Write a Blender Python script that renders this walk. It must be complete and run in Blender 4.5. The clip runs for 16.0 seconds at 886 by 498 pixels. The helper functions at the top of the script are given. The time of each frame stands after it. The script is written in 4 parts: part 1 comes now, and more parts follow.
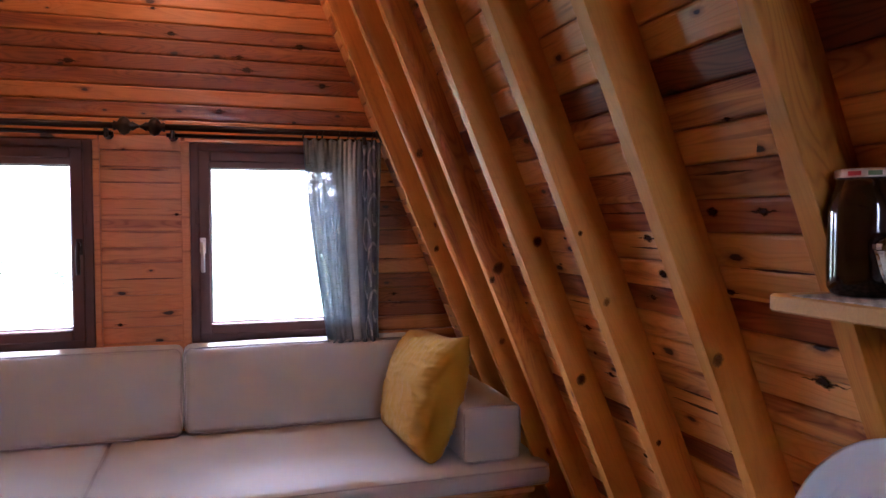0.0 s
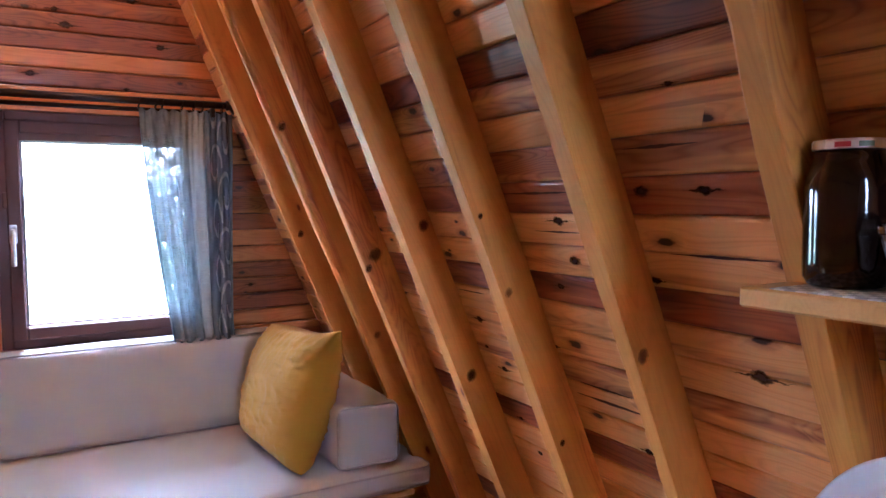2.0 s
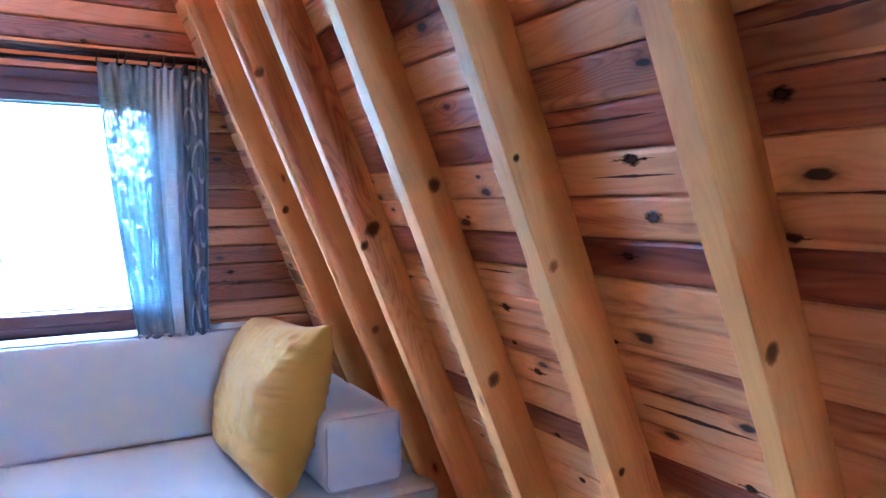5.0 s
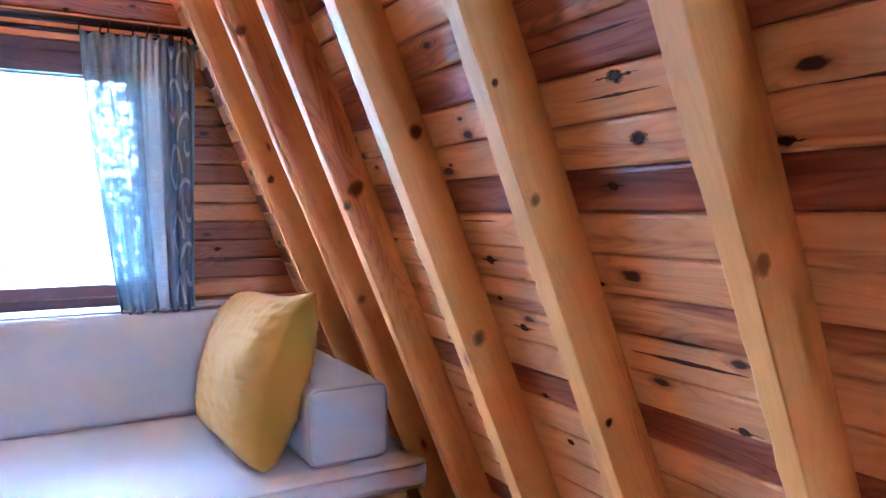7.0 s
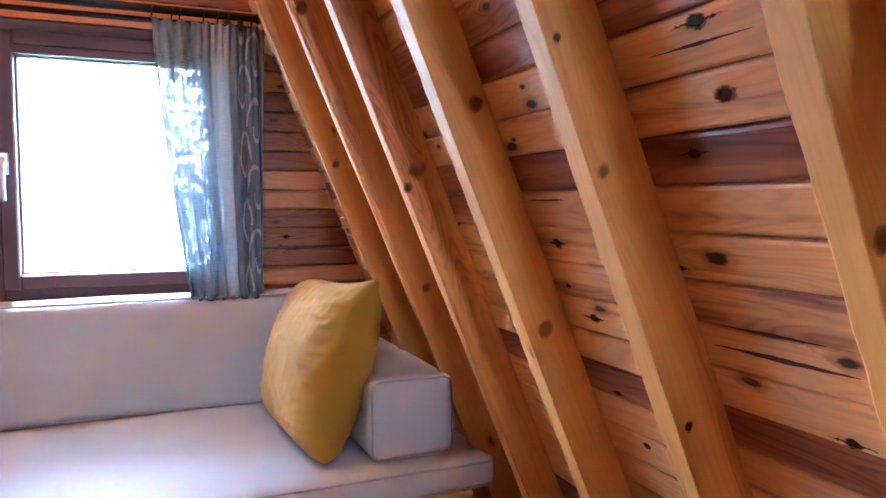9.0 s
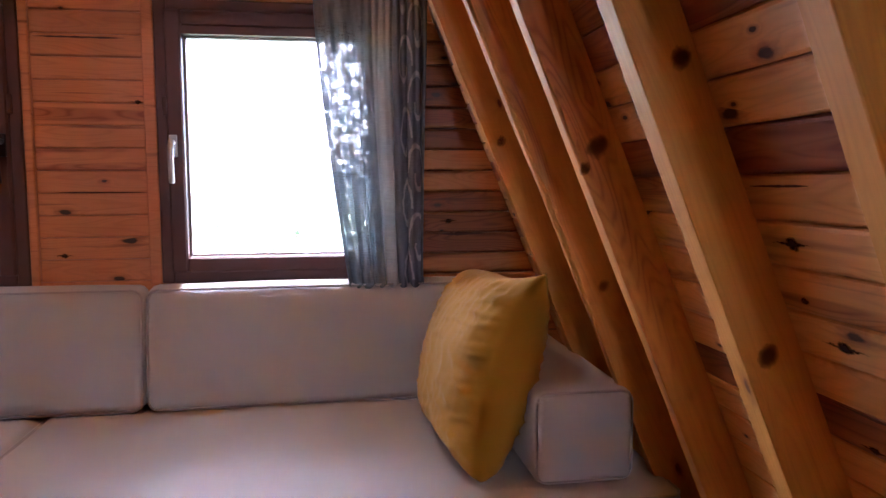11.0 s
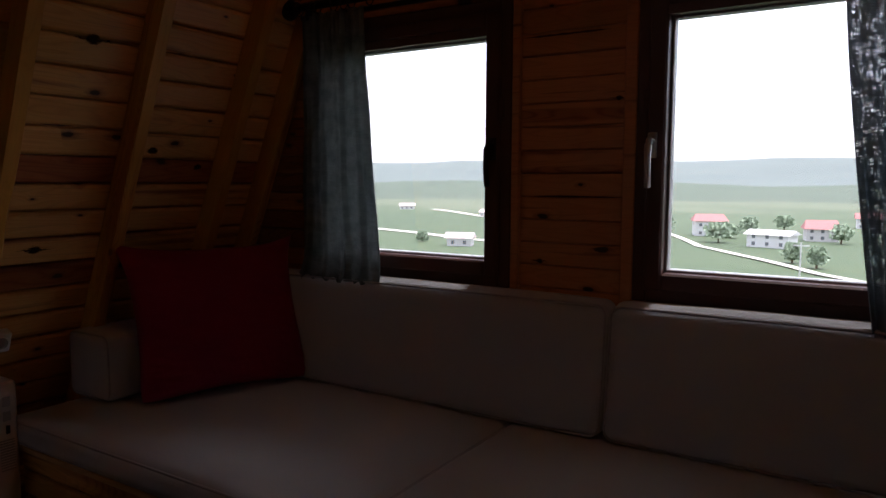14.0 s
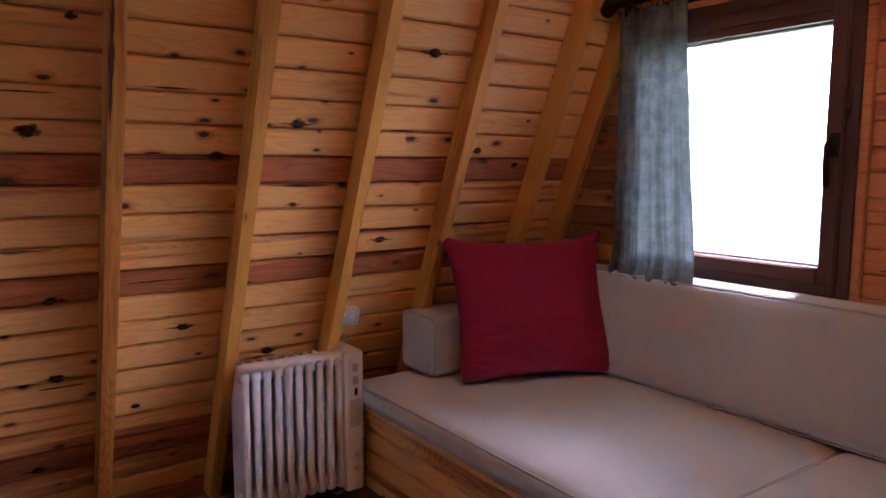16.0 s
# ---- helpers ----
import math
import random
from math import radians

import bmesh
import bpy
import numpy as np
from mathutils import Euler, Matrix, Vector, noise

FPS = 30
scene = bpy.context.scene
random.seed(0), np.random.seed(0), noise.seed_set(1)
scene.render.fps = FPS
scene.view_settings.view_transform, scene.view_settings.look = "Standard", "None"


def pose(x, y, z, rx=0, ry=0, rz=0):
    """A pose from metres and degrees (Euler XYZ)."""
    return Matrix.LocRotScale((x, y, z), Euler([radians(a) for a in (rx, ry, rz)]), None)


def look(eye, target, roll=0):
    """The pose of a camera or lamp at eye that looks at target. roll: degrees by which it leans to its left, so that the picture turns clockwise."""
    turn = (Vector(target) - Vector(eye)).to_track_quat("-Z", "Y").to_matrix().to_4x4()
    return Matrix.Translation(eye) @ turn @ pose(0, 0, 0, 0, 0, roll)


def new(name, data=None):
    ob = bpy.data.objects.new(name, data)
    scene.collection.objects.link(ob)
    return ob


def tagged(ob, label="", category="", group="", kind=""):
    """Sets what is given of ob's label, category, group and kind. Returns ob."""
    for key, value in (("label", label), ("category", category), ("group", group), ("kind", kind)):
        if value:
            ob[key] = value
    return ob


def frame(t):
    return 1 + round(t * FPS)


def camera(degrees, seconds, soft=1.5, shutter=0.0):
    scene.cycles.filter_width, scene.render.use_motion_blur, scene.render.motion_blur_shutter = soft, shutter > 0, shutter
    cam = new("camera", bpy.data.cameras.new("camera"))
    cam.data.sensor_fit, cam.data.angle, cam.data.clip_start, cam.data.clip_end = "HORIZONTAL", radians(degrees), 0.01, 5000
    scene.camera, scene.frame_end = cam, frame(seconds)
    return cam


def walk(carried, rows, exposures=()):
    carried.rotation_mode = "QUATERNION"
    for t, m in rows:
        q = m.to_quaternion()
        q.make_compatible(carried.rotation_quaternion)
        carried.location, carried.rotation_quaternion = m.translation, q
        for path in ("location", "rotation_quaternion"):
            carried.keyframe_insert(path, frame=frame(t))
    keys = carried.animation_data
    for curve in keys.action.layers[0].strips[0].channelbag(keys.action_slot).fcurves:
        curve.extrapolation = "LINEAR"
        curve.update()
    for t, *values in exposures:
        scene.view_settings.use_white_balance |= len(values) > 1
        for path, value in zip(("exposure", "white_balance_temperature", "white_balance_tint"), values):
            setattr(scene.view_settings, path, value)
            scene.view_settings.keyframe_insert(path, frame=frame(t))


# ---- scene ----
cam = camera(64.3, 16.0)
PATH = [
    (0, (-0.171, 0.114, 1.35), (0.438, 2.018, 1.272), -0.1),
    (0.5, (-0.187, 0.163, 1.348), (0.548, 2.02, 1.249), -0.2),
    (1, (-0.195, 0.213, 1.348), (0.65, 2.021, 1.222), -0.3),
    (1.5, (-0.19, 0.271, 1.348), (0.748, 2.032, 1.219), -0.3),
    (2, (-0.157, 0.369, 1.35), (0.839, 2.098, 1.219), -0.4),
    (2.5, (-0.115, 0.483, 1.349), (0.881, 2.212, 1.219), -0.4),
    (3, (-0.059, 0.616, 1.35), (0.932, 2.348, 1.215), -0.4),
    (3.5, (-0.014, 0.72, 1.334), (0.974, 2.454, 1.205), -0.2),
    (4, (0.013, 0.753, 1.312), (1.001, 2.488, 1.183), -0.1),
    (6.5, (0.042, 0.726, 1.155), (1.032, 2.46, 1.045), -0.2),
    (7, (0.086, 0.768, 1.136), (1.071, 2.505, 1.03), -0.1),
    (7.5, (0.13, 0.818, 1.116), (1.104, 2.562, 1.014), -0.1),
    (8, (0.165, 0.839, 1.107), (1.093, 2.608, 1.003), -0.0),
    (8.5, (0.168, 0.834, 1.106), (1.023, 2.639, 1.0), -0.1),
    (11, (0.248, 1.083, 1.121), (0.562, 3.049, 0.94), -0.2),
    (11.5, (0.289, 1.209, 1.122), (0.426, 3.197, 0.944), -0.1),
    (12, (0.327, 1.335, 1.131), (0.258, 3.325, 0.949), -0.1),
    (12.5, (0.351, 1.437, 1.133), (0.058, 3.406, 0.95), -0.1),
    (13, (0.346, 1.491, 1.126), (-0.208, 3.405, 0.954), 0.1),
    (13.5, (0.338, 1.488, 1.146), (-0.477, 3.304, 0.956), -0.0),
    (14, (0.321, 1.465, 1.14), (-0.741, 3.149, 0.953), 0.3),
    (14.5, (0.311, 1.447, 1.176), (-0.953, 2.981, 0.955), 0.2),
    (15, (0.301, 1.42, 1.17), (-1.132, 2.798, 0.952), 0.2),
    (15.5, (0.28, 1.391, 1.173), (-1.257, 2.652, 0.952), 0.2),
    (16, (0.273, 1.375, 1.184), (-1.353, 2.515, 0.952), 0.1),
]
EXPOSURES = [
    (0, 5.84, 5250, 27), (1, 6.09, 5200, 26), (1.5, 6.34, 4950, 21), (2, 6.64, 4600, 18), (2.5, 6.92, 4100, 10), (3, 7.02, 3650, 7), (3.5, 7.02, 3470, 8),
    (4, 7.13, 3370, 7), (6.5, 7.32, 3660, 10), (7, 7.37, 3760, 11), (7.5, 7.43, 3860, 11), (8, 7.38, 3920, 12), (8.5, 7.27, 4120, 13), (11, 5.84, 5450, 28),
    (11.5, 5.44, 5550, 28), (12, 5.04, 5800, 26), (12.5, 4.19, 6000, 23), (13, 3.19, 6100, 20), (13.5, 2.54, 6100, 19), (14, 2.29, 6100, 19), (14.5, 2.91, 6100, 20),
    (15, 3.78, 5900, 22), (15.5, 4.83, 5600, 26), (16, 5.58, 5450, 27),
]
walk(cam, [(t, look(eye, target, roll)) for t, eye, target, roll in PATH], EXPOSURES)

# ---- light ----
world = bpy.data.worlds.new("sky")
scene.world = world
world.use_nodes = True
wn = world.node_tree
sky = wn.nodes.new("ShaderNodeTexSky")
sky.sky_type = "NISHITA"
sky.sun_disc = False
sky.sun_elevation, sky.sun_rotation = radians(76), radians(30)
sky.air_density, sky.dust_density, sky.ozone_density = 1.0, 2.5, 1.0
cloud = wn.nodes.new("ShaderNodeHueSaturation")     # thin overcast takes the blue out
cloud.inputs["Saturation"].default_value = 0.3
wn.links.new(sky.outputs[0], cloud.inputs["Color"])
wn.links.new(cloud.outputs[0], wn.nodes["Background"].inputs[0])
wn.nodes["Background"].inputs[1].default_value = 0.15
sun = new("sun", bpy.data.lights.new("sun", "SUN"))
sun.data.energy, sun.data.angle, sun.data.color = 1.0, radians(10), (1, 0.97, 0.93)
sun.matrix_world = look((3.24, 5.61, 26), (0, 0, 0))


# ---- materials ----
def material(name, rough=0.6, metal=0.0, coat=0.0):
    m = bpy.data.materials.new(name)
    m.use_nodes = True
    b = m.node_tree.nodes["Principled BSDF"]
    b.inputs["Roughness"].default_value, b.inputs["Metallic"].default_value = rough, metal
    b.inputs["Coat Weight"].default_value, b.inputs["Coat Roughness"].default_value = coat, 0.12
    return m, m.node_tree, b


def node(tree, kind, **values):
    n = tree.nodes.new(kind)
    for k, v in values.items():
        if k.startswith("i_"):
            n.inputs[k[2:].replace("_", " ")].default_value = v
        else:
            setattr(n, k, v)
    return n


def ramp(tree, src, *stops):
    r = tree.nodes.new("ShaderNodeValToRGB")
    e = r.color_ramp.elements
    while len(e) < len(stops):
        e.new(0.5)
    for k, (p, c) in enumerate(stops):
        e[k].position = p
        e[k].color = (*c, 1) if len(c) == 3 else c
    tree.links.new(src, r.inputs[0])
    return r.outputs[0]


def calc(tree, op, a, b=None, c=None):
    n = node(tree, "ShaderNodeMath", operation=op)
    for k, v in enumerate((a, b, c)):
        if v is None:
            continue
        if isinstance(v, (int, float)):
            n.inputs[k].default_value = v
        else:
            tree.links.new(v, n.inputs[k])
    return n.outputs[0]


def blend(tree, fac, a, b, how="MIX"):
    n = node(tree, "ShaderNodeMix", data_type="RGBA", blend_type=how)
    for s, v in ((0, fac), (6, a), (7, b)):
        if isinstance(v, (int, float)):
            n.inputs[s].default_value = v
        elif isinstance(v, tuple):
            n.inputs[s].default_value = (*v, 1)
        else:
            tree.links.new(v, n.inputs[s])
    return n.outputs[2]


def local_coords(tree, scale, shuffle=True):
    """Object coordinates, scaled, shifted by a random amount for each object."""
    co = tree.nodes.new("ShaderNodeTexCoord").outputs["Object"]
    if shuffle:
        info = tree.nodes.new("ShaderNodeObjectInfo")
        add = node(tree, "ShaderNodeVectorMath", operation="ADD")
        far = node(tree, "ShaderNodeCombineXYZ")
        for k, s in enumerate((71.3, 13.7, 37.1)):
            tree.links.new(calc(tree, "MULTIPLY", info.outputs["Random"], s), far.inputs[k])
        tree.links.new(co, add.inputs[0])
        tree.links.new(far.outputs[0], add.inputs[1])
        co = add.outputs[0]
    mul = node(tree, "ShaderNodeVectorMath", operation="MULTIPLY")
    mul.inputs[1].default_value = scale
    tree.links.new(co, mul.inputs[0])
    return mul.outputs[0]


def bump(tree, shader, height, strength=0.3, distance=0.002):
    n = node(tree, "ShaderNodeBump")
    n.inputs["Strength"].default_value, n.inputs["Distance"].default_value = strength, distance
    tree.links.new(height, n.inputs["Height"])
    tree.links.new(n.outputs[0], shader.inputs["Normal"])


def pine(name, pale, mid, heart, red=0.35, knots=0.5, knot_size=1.0, rough=0.40, coat=0.16, solid=False, figure=0.5, streaks=0.75, core_colour=(0.035, 0.014, 0.007)):
    """Varnished pine whose grain runs along the object's x: knots, growth rings, darker heartwood boards."""
    m, t, b = material(name, rough, 0, coat)
    # knots: scattered cells, most of them empty
    kc = local_coords(t, (5.0, 11.0, 11.0) if solid else (6.0, 13.0, 13.0))
    vor = node(t, "ShaderNodeTexVoronoi", i_Scale=1.0, voronoi_dimensions="3D" if solid else "2D")
    t.links.new(kc, vor.inputs["Vector"])
    pick = node(t, "ShaderNodeSeparateColor")
    t.links.new(vor.outputs["Color"], pick.inputs[0])
    empty = calc(t, "MULTIPLY", calc(t, "GREATER_THAN", pick.outputs[0], knots), 5.0)
    size = calc(t, "MULTIPLY_ADD", pick.outputs[1], 1.0, 0.35)
    near = calc(t, "ADD", calc(t, "DIVIDE", vor.outputs["Distance"], calc(t, "MULTIPLY", size, knot_size)), empty)
    rag = node(t, "ShaderNodeTexNoise", i_Scale=1.0, i_Detail=4.0)
    t.links.new(local_coords(t, (45.0, 110.0, 110.0)), rag.inputs["Vector"])
    near = calc(t, "ADD", near, calc(t, "MULTIPLY_ADD", rag.outputs[0], 0.16, -0.08))
    # grain: long rings pushed aside by the knots
    push = calc(t, "MULTIPLY", calc(t, "POWER", 2.718, calc(t, "MULTIPLY", near, -5.0)), 1.2)
    warp = node(t, "ShaderNodeTexNoise", i_Scale=1.0, i_Detail=2.0)
    t.links.new(local_coords(t, (1.1, 9.0, 9.0)), warp.inputs["Vector"])
    ring = calc(t, "ADD", calc(t, "MULTIPLY", warp.outputs[0], 9.0), push)
    bands = calc(t, "MULTIPLY_ADD", calc(t, "SINE", calc(t, "MULTIPLY", ring, 11.0)), 0.5, 0.5)
    fine = node(t, "ShaderNodeTexNoise", i_Scale=1.0, i_Detail=4.0, i_Roughness=0.7)
    t.links.new(local_coords(t, (6.0, 260.0, 260.0)), fine.inputs["Vector"])
    stain = node(t, "ShaderNodeTexNoise", i_Scale=1.0, i_Detail=3.0)
    t.links.new(local_coords(t, (0.9, 17.0, 17.0)), stain.inputs["Vector"])
    info = t.nodes.new("ShaderNodeObjectInfo")
    tone = node(t, "ShaderNodeTexWhiteNoise", noise_dimensions="1D")
    t.links.new(info.outputs["Random"], tone.inputs["W"])
    lean = calc(t, "ADD", calc(t, "MULTIPLY", tone.outputs[0], 0.50), calc(t, "MULTIPLY", stain.outputs[0], 0.95))
    heartwood = ramp(t, lean, (0.0, (0, 0, 0)), (0.98 - red * 0.75, (0, 0, 0)), (1.12 - red * 0.75, (1, 1, 1)))
    base = blend(t, calc(t, "MULTIPLY", bands, figure), pale, mid)
    base = blend(t, calc(t, "MULTIPLY", heartwood, 0.72), base, heart)
    base = blend(t, calc(t, "MULTIPLY", fine.outputs[0], 0.32), base, blend(t, 1.0, base, (0.55, 0.42, 0.3), "MULTIPLY"))
    # sharp latewood lines, strongest in the heartwood
    line = calc(t, "POWER", calc(t, "MULTIPLY_ADD", calc(t, "SINE", calc(t, "MULTIPLY", ring, 23.0)), 0.5, 0.5), 3.0)
    line = calc(t, "MULTIPLY", line, calc(t, "MULTIPLY_ADD", heartwood, 0.5, 0.34 * figure))
    base = blend(t, line, base, blend(t, 1.0, base, (0.5, 0.36, 0.28), "MULTIPLY"))
    streak = node(t, "ShaderNodeTexNoise", i_Scale=1.0, i_Detail=3.0, i_Roughness=0.6)
    t.links.new(local_coords(t, (1.6, 46.0, 46.0)), streak.inputs["Vector"])
    dark = ramp(t, calc(t, "ADD", streak.outputs[0], calc(t, "MULTIPLY", push, 0.12)), (0.0, (0, 0, 0)), (0.62, (0, 0, 0)), (0.72, (1, 1, 1)))
    base = blend(t, calc(t, "MULTIPLY", dark, streaks), base, tuple(h * 0.45 for h in heart))
    halo = ramp(t, near, (0.0, (1, 1, 1)), (0.14, (0.5, 0.5, 0.5)), (0.3, (0, 0, 0)))
    core = ramp(t, near, (0.0, (1, 1, 1)), (0.09, (1, 1, 1)), (0.14, (0, 0, 0)))
    base = blend(t, halo, base, tuple(h * 0.75 for h in heart))
    base = blend(t, core, base, core_colour)
    t.links.new(base, b.inputs["Base Color"])
    rg = calc(t, "MULTIPLY_ADD", fine.outputs[0], 0.2, rough - 0.08)
    t.links.new(rg, b.inputs["Roughness"])
    bump(t, b, calc(t, "ADD", calc(t, "MULTIPLY", bands, figure), fine.outputs[0]), 0.15, 0.001)
    return m


PINE = pine("varnished_pine_boards", (0.86, 0.465, 0.145), (0.78, 0.36, 0.092), (0.29, 0.066, 0.024), red=0.11, streaks=0.4, knots=0.32, knot_size=0.72)
HEART_PINE = pine("red_heartwood_boards", (0.47, 0.155, 0.05), (0.35, 0.092, 0.03), (0.15, 0.03, 0.012), red=0.45, streaks=0.6, knots=0.3, knot_size=0.8, figure=0.8)
GABLE_PINE = pine("gable_pine_boards", (0.62, 0.255, 0.065), (0.52, 0.18, 0.036), (0.17, 0.036, 0.012), red=0.42, knots=0.25, knot_size=0.7)
PANEL_PINE = pine("clear_pine_boards", (0.70, 0.28, 0.085), (0.62, 0.225, 0.062), (0.40, 0.115, 0.034), red=0.1, knots=0.12)
BEAM = pine("varnished_pine_timber", (0.71, 0.335, 0.048), (0.65, 0.26, 0.032), (0.44, 0.125, 0.02), red=0.2, knots=0.42, knot_size=0.7, rough=0.5, coat=0.04, solid=True, figure=0.3, streaks=0.15, core_colour=(0.17, 0.045, 0.013))
SHELF = pine("yellow_pine_board", (0.72, 0.42, 0.11), (0.68, 0.37, 0.085), (0.46, 0.2, 0.045), red=0.05, knots=0.12, rough=0.5, coat=0.05, figure=0.25, streaks=0.1)
TRIM = pine("pine_trim", (0.72, 0.43, 0.17), (0.64, 0.34, 0.12), (0.4, 0.16, 0.05), red=0.1, knots=0.1)
FLOOR = pine("floor_pine", (0.27, 0.13, 0.05), (0.21, 0.095, 0.034), (0.13, 0.05, 0.02), red=0.2, knots=0.3)


def cloth(name, colour, rough=0.9, weave=900.0, sheen=0.3, contrast=0.25):
    m, t, b = material(name, rough)
    b.inputs["Sheen Weight"].default_value = sheen
    big = node(t, "ShaderNodeTexNoise", i_Scale=5.0, i_Detail=4.0)
    t.links.new(local_coords(t, (1, 1, 1)), big.inputs["Vector"])
    thread = node(t, "ShaderNodeTexNoise", i_Scale=1.0, i_Detail=2.0)
    t.links.new(local_coords(t, (weave, weave * 0.7, weave)), thread.inputs["Vector"])
    dark = tuple(c * (1 - contrast) for c in colour)
    c = blend(t, big.outputs[0], dark, colour)
    c = blend(t, calc(t, "MULTIPLY", thread.outputs[0], 0.35), c, tuple(k * 0.6 for k in colour))
    t.links.new(c, b.inputs["Base Color"])
    bump(t, b, calc(t, "ADD", thread.outputs[0], calc(t, "MULTIPLY", big.outputs[0], 2.0)), 0.25, 0.0015)
    return m


SOFA = cloth("beige_sofa_cloth", (0.565, 0.55, 0.53), contrast=0.14)
PIPING = cloth("beige_piping", (0.48, 0.46, 0.455))
MUSTARD = cloth("mustard_cloth", (0.52, 0.265, 0.006), sheen=0.03)
CRIMSON = cloth("crimson_cloth", (0.34, 0.005, 0.042), sheen=0.05)


def plain(name, colour, rough=0.5, metal=0.0, coat=0.0, vary=0.15, scale=8.0):
    m, t, b = material(name, rough, metal, coat)
    n = node(t, "ShaderNodeTexNoise", i_Scale=scale, i_Detail=5.0)
    t.links.new(local_coords(t, (1, 1, 1)), n.inputs["Vector"])
    t.links.new(blend(t, n.outputs[0], tuple(c * (1 - vary) for c in colour), tuple(min(1, c * (1 + vary)) for c in colour)), b.inputs["Base Color"])
    t.links.new(calc(t, "MULTIPLY_ADD", n.outputs[0], 0.2, rough - 0.1), b.inputs["Roughness"])
    return m


FRAME = plain("brown_foil_frame", (0.10, 0.038, 0.026), 0.5)
GASKET = plain("grey_gasket", (0.42, 0.42, 0.42), 0.5)
SILVER = plain("satin_silver", (0.72, 0.72, 0.72), 0.3, 0.9)
BRONZE = plain("dark_bronze", (0.035, 0.025, 0.022), 0.35, 0.7)
ENAMEL = plain("white_enamel", (0.74, 0.76, 0.79), 0.55, vary=0.03)
PLASTIC = plain("white_plastic", (0.8, 0.79, 0.77), 0.4, vary=0.03)
GREY = plain("grey_plastic", (0.45, 0.45, 0.45), 0.5)
# shade between the radiator fins, put into a dark colour
RECESS = plain("fin_gap_shade", (0.13, 0.135, 0.15), 0.5)
BLACK = plain("black_plastic", (0.012, 0.012, 0.013), 0.35)
CHINA = plain("white_china", (0.78, 0.79, 0.80), 0.28, 0, 0.3, vary=0.03)
PLASTER = plain("white_plaster", (0.55, 0.54, 0.52), 0.9)
STONE_GREY = plain("grey_render", (0.5, 0.48, 0.46), 0.9)
RED_ROOF = plain("red_roof_tile", (0.3, 0.11, 0.1), 0.8)
GREY_ROOF = plain("weathered_roof", (0.4, 0.33, 0.31), 0.8)
DARK_GLASS = plain("dark_window_glass", (0.14, 0.15, 0.16), 0.1)
BARK = plain("bark", (0.12, 0.08, 0.05), 0.9)
# leaf green lifted paler to carry the haze over the valley
LEAF = plain("leaves", (0.24, 0.30, 0.2), 0.8, vary=0.3, scale=1.5)
DIRT = plain("pale_gravel", (0.45, 0.42, 0.36), 0.95)


def glass(name, tint=(1, 1, 1), gloss=1.0):
    m = bpy.data.materials.new(name)
    m.use_nodes = True
    t = m.node_tree
    t.nodes.remove(t.nodes["Principled BSDF"])
    clear, shine = node(t, "ShaderNodeBsdfTransparent"), node(t, "ShaderNodeBsdfGlossy")
    clear.inputs[0].default_value = (*tint, 1)
    shine.inputs["Roughness"].default_value = 0.02
    fr, mix = node(t, "ShaderNodeFresnel", i_IOR=1.45), node(t, "ShaderNodeMixShader")
    t.links.new(calc(t, "MULTIPLY", fr.outputs[0], gloss), mix.inputs[0])
    t.links.new(clear.outputs[0], mix.inputs[1])
    t.links.new(shine.outputs[0], mix.inputs[2])
    t.links.new(mix.outputs[0], t.nodes["Material Output"].inputs[0])
    return m


PANE = glass("window_glass")


